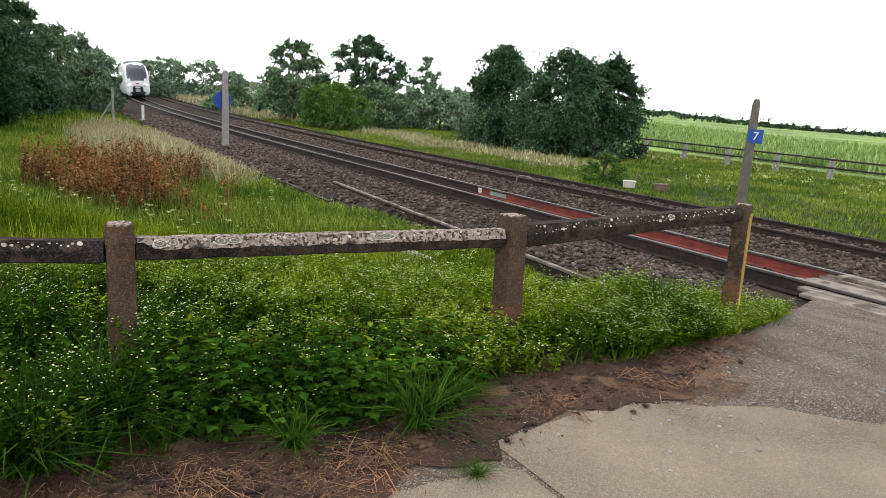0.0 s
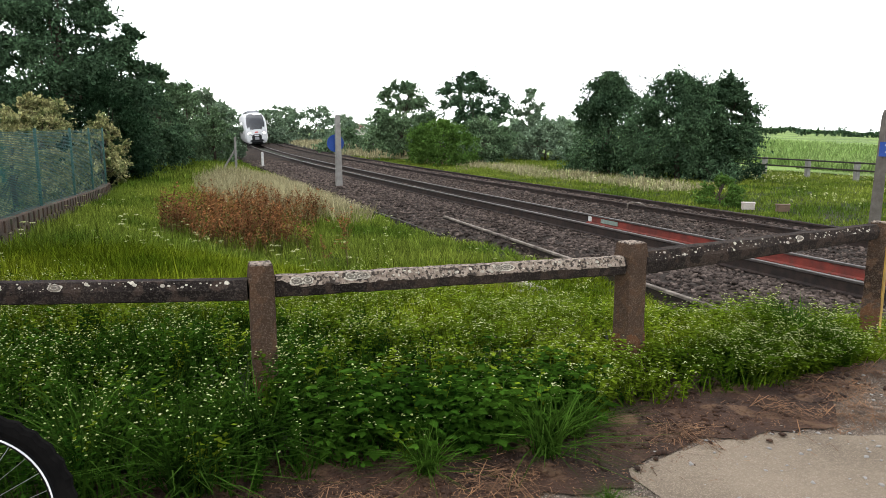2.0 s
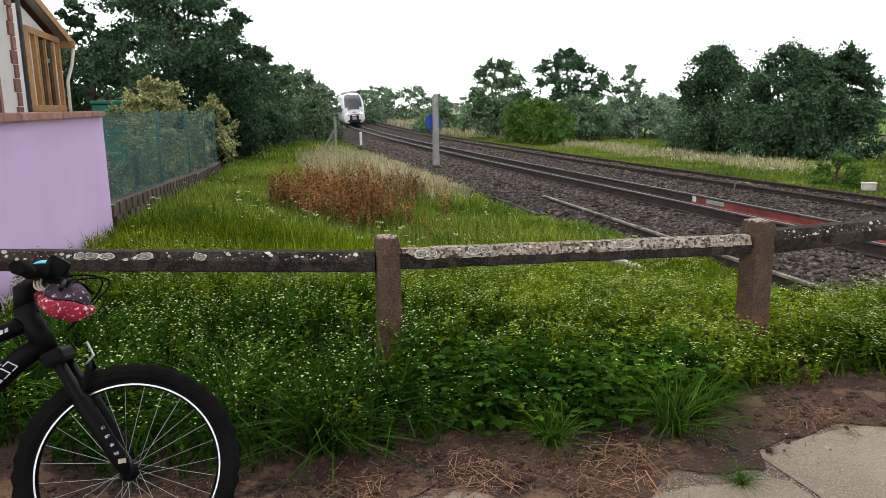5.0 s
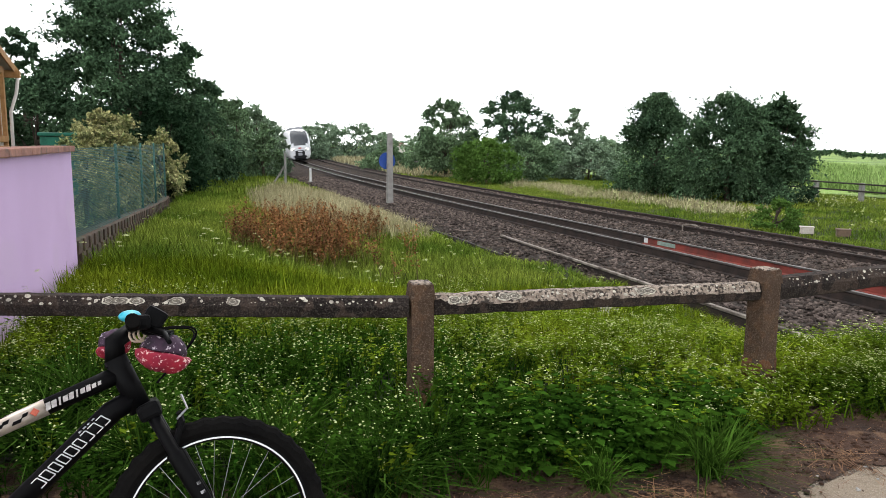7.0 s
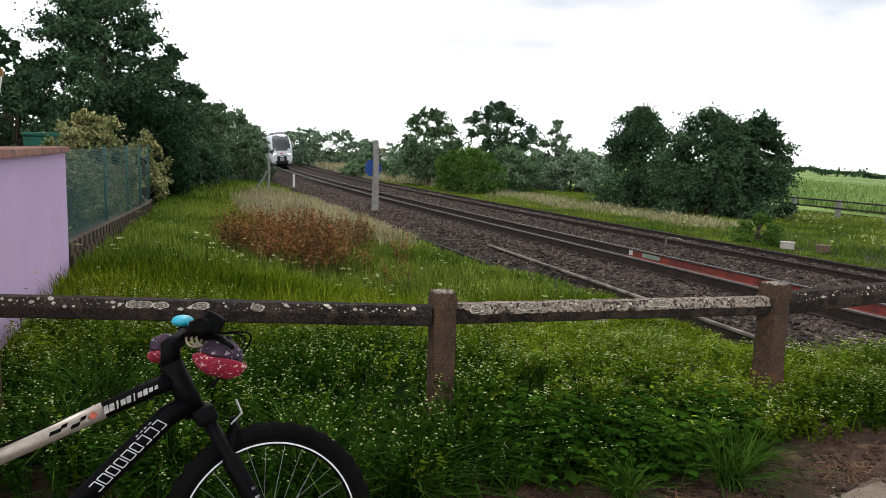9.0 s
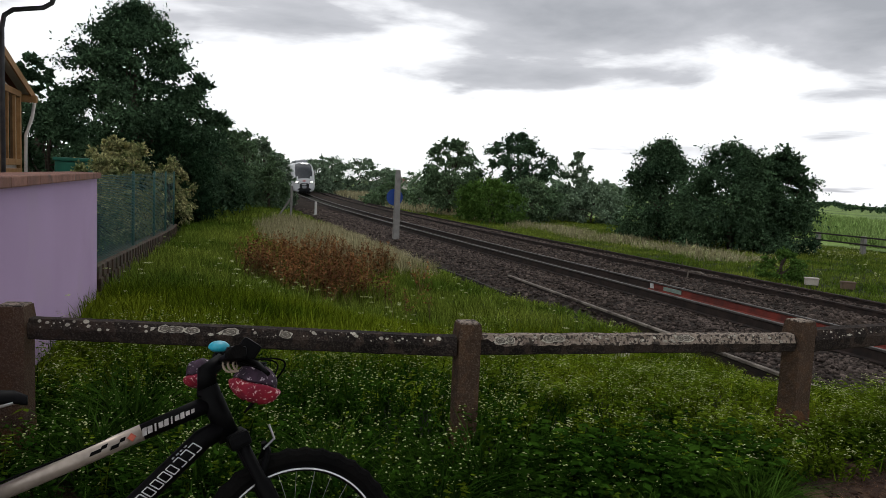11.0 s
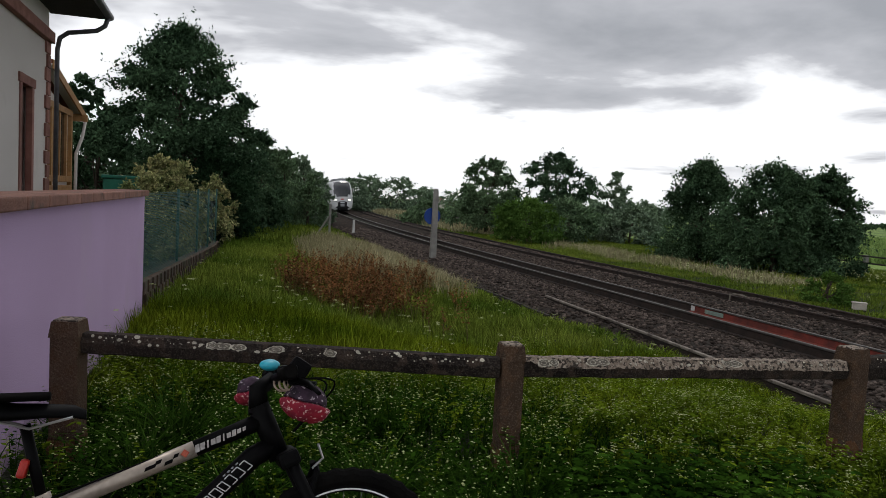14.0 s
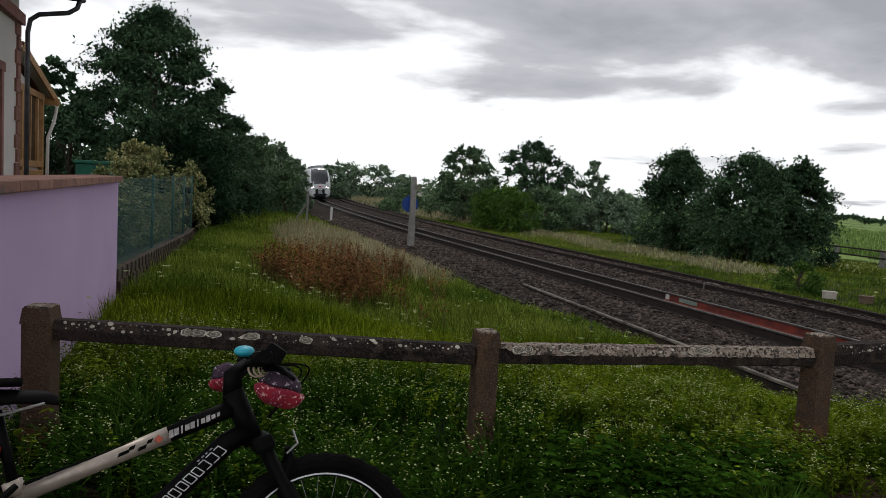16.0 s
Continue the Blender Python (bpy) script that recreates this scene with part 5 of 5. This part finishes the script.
ico = np.array([(-1, u, 0), (1, u, 0), (-1, -u, 0), (1, -u, 0), (0, -1, u), (0, 1, u), (0, -1, -u), (0, 1, -u), (u, 0, -1), (u, 0, 1), (-u, 0, -1), (-u, 0, 1)], dtype=float) / 1.9
icf = np.array([(0, 11, 5), (0, 5, 1), (0, 1, 7), (0, 7, 10), (0, 10, 11), (1, 5, 9), (5, 11, 4), (11, 10, 2), (10, 7, 6), (7, 1, 8), (3, 9, 4), (3, 4, 2), (3, 2, 6), (3, 6, 8), (3, 8, 9), (4, 9, 5), (2, 4, 11), (6, 2, 10), (8, 6, 7), (9, 8, 1)])
TS = [(ico * rng.uniform(0.6, 1.35, (12, 1)) * np.array((1.2, 0.9, 0.8)), icf, np.zeros(20, dtype=int)) for _ in range(8)]
pl = []
for x, y in zip(rng.uniform(3.3, 13.5, 46000), -1 + 50 * rng.random(46000) ** 1.7):
    if ballast_edge(y) - 0.1 + 0.3 * rng.random() < x and min(abs(x - 7.54), abs(x - 9.13), abs(x - 11.62), abs(x - 13.05)) > 0.09 and not (6.9 < x < 9.1 and y < 3.5) and y > road_edge(x) + 0.08:
        s = ru(0.024, 0.05) * (1 + max(0.0, y - 14) * 0.025)
        pl.append((int(rng.integers(8)), x + curve_x(y), y, bed_z(x, y) + 0.012, ru(0, 6.28), s, ru(-0.4, 0.4), ru(-0.4, 0.4), s))
scatter("ballast_stones", TS, pl, ["ballast"], "loose crushed ballast stones between the rails", "gravel")

# pale chips and leaf bits on the lane
scatter("lane_chips", TS, [(int(rng.integers(8)), x, y, ground_z(x, y) + 0.006, ru(0, 6.28), k, 0, 0, k * 0.5) for x, y, k in ((ru(-0.6, 4.5), ru(-1.6, 0.9), 0.003 + 0.010 * rng.random() ** 3) for _ in range(1700)) if y < road_edge(x) - 0.02],
        ["pole"], "pale stone chips scattered on the lane", "gravel")


# crumbs and clods on the dirt
clods = []
for _ in range(1500):
    x = ru(-4.0, 1.0)
    y = (road_edge(x) - 0.08) * 0.5 + veg_edge(x) * 0.5 + rng.normal(0.0, 0.12)
    k = 0.004 + 0.016 * rng.random() ** 3
    clods.append((int(rng.integers(8)), x, y, ground_z(x, y) + 0.008 + k * 0.3, ru(0, 6.28), k, 0, 0, k * 0.7))
scatter("dirt_clods", TS, clods, ["dirt"], "crumbs and clods of brown earth on the dirt strip", "earth")


# ---------------------------------------------------------------- bicycle
bike = thing("bicycle", "black and silver mountain bike parked on the dirt verge", "bicycle", at=pose(-3.012, -1.225, 0.010, -15, 0, 2))


def wheel(x):
    zc = 0.318
    b = bmesh.new()
    ring = []
    n, k = 72, 10
    for i in range(n):
        a = 2 * math.pi * i / n
        kn = 0.006 if i % 2 else 0.0
        row = []
        for j in range(k):
            t = 2 * math.pi * j / k
            rr = 0.277 + 0.025 * math.cos(t) + (kn if math.cos(t) > 0.25 else 0)
            row.append(b.verts.new((x + rr * math.cos(a), 0.025 * math.sin(t), zc + rr * math.sin(a))))
        ring.append(row)
    for i in range(n):
        for j in range(k):
            b.faces.new((ring[i][j], ring[(i + 1) % n][j], ring[(i + 1) % n][(j + 1) % k], ring[i][(j + 1) % k]))
    w = part("wheel", b, "rubber", bike, "wheel with knobbly black tyre")
    b = bmesh.new()
    ring = []
    for i in range(64):
        a = 2 * math.pi * i / 64
        ring.append([b.verts.new((x + r * math.cos(a), y, zc + r * math.sin(a))) for r, y in ((0.258, -0.013), (0.243, -0.012), (0.238, 0.0), (0.243, 0.012), (0.258, 0.013))])
    for i in range(64):
        for j in range(5):
            b.faces.new((ring[i][j], ring[(i + 1) % 64][j], ring[(i + 1) % 64][(j + 1) % 5], ring[i][(j + 1) % 5]))
    part("rim", b, "frame_black", w)
    b = bmesh.new()
    ring = []
    for i in range(72):
        a = 2 * math.pi * i / 72
        ring.append([b.verts.new((x + r * math.cos(a), y, zc + r * math.sin(a))) for r, y in ((0.249, -0.0145), (0.2445, -0.0145), (0.2445, -0.0125), (0.249, -0.0125))])
    for i in range(72):
        for j in range(4):
            b.faces.new((ring[i][j], ring[(i + 1) % 72][j], ring[(i + 1) % 72][(j + 1) % 4], ring[i][(j + 1) % 4]))
    part("brake_track", b, "chrome", w, "bare metal braking ring")
    for i in range(28):
        a = 2 * math.pi * i / 28
        off = (0.32 if (i // 2) % 2 else -0.32) * 2.2
        s = 1 if i % 2 else -1
        p0 = (x + 0.02 * math.cos(a + off), s * 0.03, zc + 0.02 * math.sin(a + off))
        part("spoke", tubed([p0, (x + 0.240 * math.cos(a), s * 0.003, zc + 0.240 * math.sin(a))], 0.0009, 4), "spoke", w)
    part("hub", tubed([(x, -0.05, zc), (x, -0.035, zc), (x, -0.03, zc), (x, 0.03, zc), (x, 0.035, zc), (x, 0.05, zc)], [0.012, 0.012, 0.026, 0.026, 0.012, 0.012], 12), "frame_black", w)
    return w


wheel(0.0)
wheel(-1.04)
fork = part("fork", tubed([(-0.175, 0, 0.66), (-0.235, 0, 0.79)], 0.022, 12), "frame_black", bike, "black suspension fork")
part("fork_crown", boxed((-0.168, 0, 0.665), (0.06, 0.16, 0.045), Matrix.Rotation(-0.38, 4, "Y"), 0.012), "frame_black", fork)
for s in (-1, 1):
    part("fork_leg", tubed([(0.0, s * 0.062, 0.318), (-0.018, s * 0.062, 0.36), (-0.108, s * 0.060, 0.545), (-0.111, s * 0.060, 0.55), (-0.166, s * 0.060, 0.665)], [0.014, 0.022, 0.024, 0.017, 0.017], 10), "frame_black", fork)
    part("brake_arm", tubed([(-0.108, s * 0.055, 0.56), (-0.086, s * 0.035, 0.625), (-0.09, s * 0.02, 0.645)], 0.009, 6), "frame_black", fork)
part("brake_noodle", tubed([(-0.098, -0.03, 0.632), (-0.07, -0.045, 0.66), (-0.085, -0.05, 0.70)], 0.0035, 6), "chrome", fork, "bright bent cable guide")
for i in range(4):
    p = Vector((-0.022, -0.0855, 0.385)).lerp(Vector((-0.052, -0.0845, 0.46)), i / 3)
    part("decal_bar", boxed(p, (0.013 - 0.003 * (i % 2), 0.003, 0.008), Matrix.Rotation(-0.38, 4, "Y")), "decal_grey", fork, "grey decal block")
part("axle_reflector", boxed((-0.009, -0.084, 0.362), (0.02, 0.006, 0.012)), "tan", fork)

frame_ = part("frame", tubed([(-0.188, 0, 0.665), (-0.250, 0, 0.815)], 0.031, 14), "frame_black", bike, "black aluminium frame")
part("down_tube", tubed([(-0.205, 0, 0.70), (-0.262, 0, 0.672), (-0.69, 0, 0.29)], [0.030, 0.031, 0.027], 14), "frame_black", frame_)
part("down_tube_foot", tubed([(-0.535, 0, 0.4285), (-0.69, 0, 0.29)], [0.0295, 0.0278], 14), "decal_grey", frame_, "scuffed grey lower end of the down tube")
part("top_tube", tubed([(-0.238, 0, 0.772), (-0.31, 0, 0.745), (-0.42, 0, 0.704)], [0.026, 0.024, 0.023], 14), "frame_black", frame_)
part("top_tube", tubed([(-0.42, 0, 0.704), (-0.79, 0, 0.566)], [0.0232, 0.020], 14), "frame_silver", frame_, "champagne silver rear half of the top tube")


def decal(p0, along, out, t, up_off, w, h, slant, mt, label, hollow=0.0):
    """A slanted plain block lying on a tube; hollow: the outline alone, this thick."""
    across = along.cross(out).normalized()
    o = p0 + along * t + across * up_off

    def quad(cx, cz, w_, h_):
        b0 = []
        for lift in (-0.002, 0.0012):
            b0.append([o + along * (cx + sx * w_ / 2 + slant * (cz + sz * h_ / 2)) + across * (cz + sz * h_ / 2) + out * (lift - 6.0 * (up_off + cz + sz * h_ / 2) ** 2) for sx, sz in ((-1, -1), (1, -1), (1, 1), (-1, 1))])
        return loft(b0)

    rows_ = ((0, 0, w, h),) if not hollow else ((0, h / 2, w, hollow), (0, -h / 2, w, hollow), (-w / 2, 0, hollow, h), (w / 2, 0, hollow, h))
    for row in rows_[:3 + (round(t * 1000) % 2)]:
        part("decal_bar", quad(*row), mt, frame_, label)


near_side = Vector((0, -1, 0))
d = (Vector((-0.69, 0, 0.29)) - Vector((-0.262, 0, 0.672))).normalized()
for i in range(9):
    decal(Vector((-0.262, -0.0315, 0.672)), d, near_side, 0.03 + i * 0.0262, 0.0, 0.0175 + 0.003 * (i % 3 == 1), 0.027, 0.25, "decal_white", "white outlined lettering block", 0.0028)
for i in range(4):
    decal(Vector((-0.262, -0.031, 0.672)), d, near_side, 0.045 + i * 0.014, 0.021, 0.009, 0.004, 0.25, "decal_grey", "tiny grey lettering block")
e = (Vector((-0.79, 0, 0.566)) - Vector((-0.238, 0, 0.772))).normalized()
for i, (w, h) in enumerate(((0.009, 0.010), (0.011, 0.011), (0.011, 0.016), (0.012, 0.013), (0.004, 0.019), (0.012, 0.017), (0.013, 0.015), (0.005, 0.02), (0.013, 0.018), (0.012, 0.02))):
    decal(Vector((-0.238, -0.0255, 0.772)), e, near_side, 0.055 + i * 0.0148, 0.0, w, h, -0.3, "decal_silver", "silver lettering block")
for t, w, u in ((0.245, 0.014, 0.004), (0.268, 0.022, -0.005), (0.292, 0.016, 0.006), (0.315, 0.03, 0.001)):
    decal(Vector((-0.238, -0.024, 0.772)), e, near_side, t, u, w, 0.009, -0.8, "frame_black", "black flash on the silver tube")
part("decal_dot", boxed(Vector((-0.238, -0.0235, 0.772)) + e * 0.222, (0.017, 0.004, 0.017), Matrix.Rotation(0.6, 4, "Y"), 0.0015), "emblem_red", frame_, "small orange-red emblem")
part("seat_tube", tubed([(-0.69, 0, 0.29), (-0.795, 0, 0.60)], 0.018, 12), "frame_black", frame_)
for s in (-1, 1):
    part("chain_stay", tubed([(-0.69, s * 0.02, 0.29), (-0.80, s * 0.055, 0.305), (-1.04, s * 0.062, 0.335)], 0.011, 8), "frame_black", frame_)
    part("seat_stay", tubed([(-0.785, s * 0.02, 0.60), (-0.86, s * 0.055, 0.53), (-1.04, s * 0.062, 0.335)], 0.009, 8), "frame_black", frame_)
part("cable", tubed([(-0.21, -0.01, 0.80), (-0.40, -0.006, 0.728), (-0.78, -0.006, 0.598)], 0.003, 5), "frame_black", frame_)
part("seat_post", tubed([(-0.79, 0, 0.58), (-0.845, 0, 0.79)], 0.014, 12), "frame_black", bike)
part("seat_clamp", tubed([(-0.787, 0, 0.575), (-0.80, 0, 0.61)], 0.025, 12), "frame_silver", bike)
part("rear_reflector", boxed((-0.84, -0.01, 0.68), (0.022, 0.04, 0.048), Matrix.Rotation(0.25, 4, "Y"), 0.008), "red", bike, "red rear reflector")
sad = []
for t, w, z, th in ((0.0, 0.012, 0.832, 0.02), (0.03, 0.022, 0.842, 0.03), (0.10, 0.030, 0.846, 0.034), (0.17, 0.052, 0.846, 0.042), (0.22, 0.078, 0.852, 0.052), (0.26, 0.080, 0.858, 0.050), (0.28, 0.055, 0.858, 0.03)):
    sad.append([(-0.70 - t, w * math.cos(a), z - 0.02 + th * 0.5 * math.sin(a) - (0.012 * abs(math.cos(a)))) for a in (2 * math.pi * k / 16 for k in range(16))])
part("saddle", loft(sad), "frame_black", bike, "black padded saddle with a grey edge", smooth=True)
pad = [[(-0.79 - t, w * math.cos(a), 0.862 + 0.012 * math.sin(a)) for a in (2 * math.pi * k / 16 for k in range(16))] for t, w in ((0.0, 0.02), (0.02, 0.034), (0.09, 0.06), (0.15, 0.078), (0.20, 0.07), (0.22, 0.04))]
part("saddle_pad", loft(pad), "rubber", bike, "raised black rear pad", smooth=True)
part("saddle_rail", tubed([(-0.73, 0.02, 0.805), (-0.83, 0.025, 0.78), (-0.93, 0.03, 0.81)], 0.004, 6), "chrome", bike)
part("saddle_rail", tubed([(-0.73, -0.02, 0.805), (-0.83, -0.025, 0.78), (-0.93, -0.03, 0.81)], 0.004, 6), "chrome", bike)

bar = part("handlebar", tubed([(-0.15, -0.29, 0.885), (-0.155, -0.10, 0.875), (-0.16, 0.0, 0.87), (-0.155, 0.10, 0.875), (-0.15, 0.29, 0.885)], 0.013, 12), "frame_black", bike, "black handlebar wrapped in red cloth")
part("stem", tubed([(-0.203, -0.015, 0.77), (-0.205, -0.015, 0.84), (-0.16, 0, 0.872)], [0.030, 0.028, 0.022], 12), "frame_black", bar)
for s in (-1, 1):
    part("grip", tubed([(-0.151, s * 0.17, 0.88), (-0.150, s * 0.20, 0.882), (-0.148, s * 0.305, 0.886)], [0.019, 0.017, 0.018], 12), "rubber", bar)
    part("brake_lever", tubed([(-0.13, s * 0.10, 0.872), (-0.075, s * 0.14, 0.85), (-0.065, s * 0.24, 0.825)], [0.012, 0.008, 0.006], 8), "frame_black", bar)
    part("shifter", boxed((-0.135, s * 0.13, 0.885), (0.055, 0.05, 0.04), None, 0.012), "frame_black", bar)
part("mount", boxed((-0.10, -0.10, 0.893), (0.06, 0.03, 0.06), Matrix.Rotation(0.6, 4, "Y"), 0.012), "frame_black", bar, "black phone mount")
for i in range(3):
    b = bmesh.new()
    pts = [(-0.145 + 0.012 * i + 0.020 * math.cos(a), -0.065 - 0.018 * i + 0.012 * math.sin(a), 0.856 + 0.022 * math.sin(a)) for a in (2 * math.pi * k / 14 for k in range(15))]
    part("cord", tube(b, pts, 0.0032, 6), "tan", bar, "tan cord loop")


def cloth_bag(at, size, tilt, lo, hi, mt, label):
    """A gathered cloth pouch: a wrinkled dome between two heights."""
    secs = []
    for j in range(11):
        u_ = lo + (hi - lo) * j / 10
        w = math.sqrt(max(0.02, 1 - u_ * u_)) * (1 + 0.12 * (u_ < 0))
        secs.append([(size[0] * w * math.cos(a) * (1 + 0.05 * math.sin(5 * a + 3 * u_)), size[1] * w * math.sin(a) * (1 + 0.05 * math.sin(7 * a - 2 * u_)), size[2] * u_ + 0.003 * math.sin(4 * a)) for a in (2 * math.pi * k / 28 for k in range(28))])
    g = loft(secs)
    g.transform(Matrix.Translation(at) @ Matrix.Rotation(tilt, 4, "Y"))
    part("cloth_cover", g, mt, bar, label, smooth=True)


cloth_bag((-0.078, -0.10, 0.795), (0.066, 0.05, 0.05), 0.32, -0.95, 0.05, "redcloth", "red cloth pouch with pale floral print")
cloth_bag((-0.082, -0.10, 0.800), (0.062, 0.047, 0.055), 0.32, 0.05, 0.92, "purplecloth", "dark purple patterned upper band")
cloth_bag((-0.215, 0.13, 0.835), (0.046, 0.045, 0.042), -0.3, -0.95, 0.1, "redcloth", "red cloth pouch with pale floral print")
cloth_bag((-0.213, 0.13, 0.838), (0.044, 0.043, 0.042), -0.3, 0.1, 0.9, "purplecloth", "dark purple patterned upper band")
b = bmesh.new()
bmesh.ops.create_uvsphere(b, u_segments=20, v_segments=10, radius=1.0, matrix=Matrix.Translation((-0.165, 0.06, 0.912)) @ Matrix.Rotation(0.25, 4, "X") @ Matrix.Diagonal((0.031, 0.031, 0.017, 1)))
bell = part("bell", b, "cyan", bar, "bright cyan bell", smooth=True)
part("bell_clamp", tubed([(-0.16, 0.06, 0.875), (-0.165, 0.06, 0.905)], 0.014, 10), "frame_black", bell)
for s in (-1, 1):
    pts = []
    for q in range(13):
        u_ = q / 12
        pts.append((-0.10 + 0.11 * math.sin(math.pi * u_ ** 0.8), s * (0.11 - 0.10 * u_), 0.865 - 0.15 * u_ ** 1.6 + 0.02 * math.sin(math.pi * u_)))
    part("brake_cable", tubed(pts, 0.0026, 6), "rubber", bar)
torch = part("torch", tubed([(-0.125, -0.10, 0.868), (-0.075, -0.115, 0.845), (-0.06, -0.12, 0.838)], [0.015, 0.016, 0.021], 14), "frame_black", bar, "small black torch")
part("lens", tubed([(-0.0605, -0.12, 0.8382), (-0.058, -0.1207, 0.837)], 0.017, 14), "glass", torch)
bar.matrix_basis = pose(-0.045, 0.02, 0.02)
crank = part("chainset", tubed([(-0.69, -0.055, 0.29), (-0.69, -0.045, 0.29)], 0.085, 28), "frame_black", bike, "black chainset")
part("crank_arm", tubed([(-0.69, -0.065, 0.29), (-0.57, -0.075, 0.40)], 0.011, 8), "frame_black", crank)
part("pedal", boxed((-0.57, -0.13, 0.40), (0.09, 0.10, 0.025), None, 0.006), "rubber", crank)
part("crank_arm", tubed([(-0.69, 0.065, 0.29), (-0.76, 0.075, 0.18)], 0.011, 8), "frame_black", crank)
part("pedal", boxed((-0.76, 0.13, 0.18), (0.09, 0.10, 0.025), None, 0.006), "rubber", crank)
part("kickstand", tubed([(-0.88, 0.06, 0.31), (-0.93, 0.22, 0.03)], 0.009, 8), "frame_black", bike)


# ---------------------------------------------------------------- train on the near track
TY = 91.0
train = thing("train", "white and grey regional train with dark windscreen", "train", at=pose(8.33 + curve_x(TY), TY, -1.03, 0, -3.5, -4.9))


def ring_at(w, zb, zt, y, n=56, e=0.36):
    out = []
    for k in range(n):
        a = 2 * math.pi * k / n
        c, s = math.cos(a), math.sin(a)
        ex = e if s < 0 else 0.55
        out.append((w * math.copysign(abs(c) ** ex, c), y, (zb + zt) / 2 + (zt - zb) / 2 * math.copysign(abs(s) ** (0.5 if s < 0 else 0.72), s)))
    return out


NOSE = ((-0.02, 0.60, 0.75, 1.45), (0.0, 0.95, 0.50, 1.75), (0.06, 1.14, 0.36, 2.05), (0.16, 1.26, 0.30, 2.45), (0.32, 1.33, 0.28, 2.85), (0.55, 1.37, 0.27, 3.22), (0.85, 1.395, 0.27, 3.55), (1.2, 1.41, 0.27, 3.82),
        (1.6, 1.42, 0.27, 4.02), (2.1, 1.425, 0.27, 4.14), (2.8, 1.425, 0.27, 4.18), (6, 1.425, 0.27, 4.18), (12, 1.425, 0.27, 4.18), (18.0, 1.425, 0.27, 4.18))


def skin(test):
    b = loft([ring_at(w, zb, zt, y) for y, w, zb, zt in NOSE])
    drop = [f for f in b.faces if not test(f.calc_center_median(), f.normal)]
    bmesh.ops.delete(b, geom=drop, context="FACES")
    return b


def is_screen(c, n):
    return c.y < 2.2 and c.z > 1.95 + 0.5 * (abs(c.x) / 1.2) ** 2 and abs(c.x) < 1.10 - 0.10 * max(0.0, c.z - 3) and c.z < 3.95


def is_mouth(c, n):
    return c.y < 0.4 and c.z < 1.42 and abs(c.x) < 0.72


body = part("car_body", skin(lambda c, n: not is_screen(c, n) and not is_mouth(c, n)), "train_white", train, "white painted front car", smooth=True)
part("windscreen", skin(is_screen), "glass", train, "large dark curved windscreen", smooth=True)
part("coupler_panel", skin(is_mouth), "train_black", train, "black coupler recess")
part("coupler", boxed((0, -0.12, 0.95), (0.5, 0.35, 0.35), None, 0.04), "train_grey", train)
part("coupler_cover", boxed((0, -0.06, 1.30), (0.55, 0.12, 0.16), None, 0.03), "train_white", train)
part("emblem", boxed((0, -0.01, 1.72), (0.36, 0.06, 0.15), None, 0.02), "red", train, "small red emblem")
for s in (-1, 1):
    h = part("headlight", boxed((s * 0.92, 0.02, 1.60), (0.42, 0.14, 0.24), Matrix.Rotation(s * 0.35, 4, "Y"), 0.03), "train_black", train)
    for dx in (-0.09, 0.10):
        b = bmesh.new()
        bmesh.ops.create_uvsphere(b, u_segments=12, v_segments=8, radius=0.085, matrix=Matrix.Translation((s * 0.92 + dx, -0.05, 1.60 - s * dx * 0.3)))
        part("lens", b, "lamp", h, "lit headlight")
b = bmesh.new()
bmesh.ops.create_uvsphere(b, u_segments=12, v_segments=8, radius=0.09, matrix=Matrix.Translation((0, 1.42, 3.98)))
part("top_light", b, "lamp", train, "lit top lamp")
part("wiper", tubed([(0.0, 0.28, 2.35), (-0.45, 0.62, 2.95)], 0.025, 6), "train_grey", train)
for s in (-1, 1):
    for i in range(6):
        part("side_window", boxed((s * 1.43, 4.2 + i * 2.3, 2.55), (0.03, 1.9, 0.95), None, 0.01), "glass", train)
    part("mirror_arm", boxed((s * 1.52, 1.1, 2.9), (0.12, 0.1, 0.5), None, 0.03), "train_white", train)
part("roof_unit", boxed((0, 8, 4.28), (1.6, 9, 0.3), None, 0.08), "train_grey", train)
for i in range(3):
    part("bogie", boxed((0, 3.2 + i * 6, 0.35), (2.0, 2.4, 0.55), None, 0.08), "train_black", train)
rear = thing("train_car", "white and grey passenger car coupled behind the train head", "train", at=pose(8.33 + curve_x(TY + 18.5), TY + 18.5, -1.03, 0, -3.5, -6.2))
part("car_body", loft([ring_at(1.425, 0.27, 4.18, y) for y in (0, 9, 18)]), "train_white", rear, smooth=True)
part("roof_unit", boxed((0, 9, 4.28), (1.6, 12, 0.3), None, 0.08), "train_grey", rear)
for s in (-1, 1):
    for i in range(7):
        part("side_window", boxed((s * 1.43, 2.0 + i * 2.3, 2.55), (0.03, 1.9, 0.95), None, 0.01), "glass", rear)
for i in range(2):
    part("bogie", boxed((0, 3 + i * 12, 0.35), (2.0, 2.4, 0.55), None, 0.08), "train_black", rear)
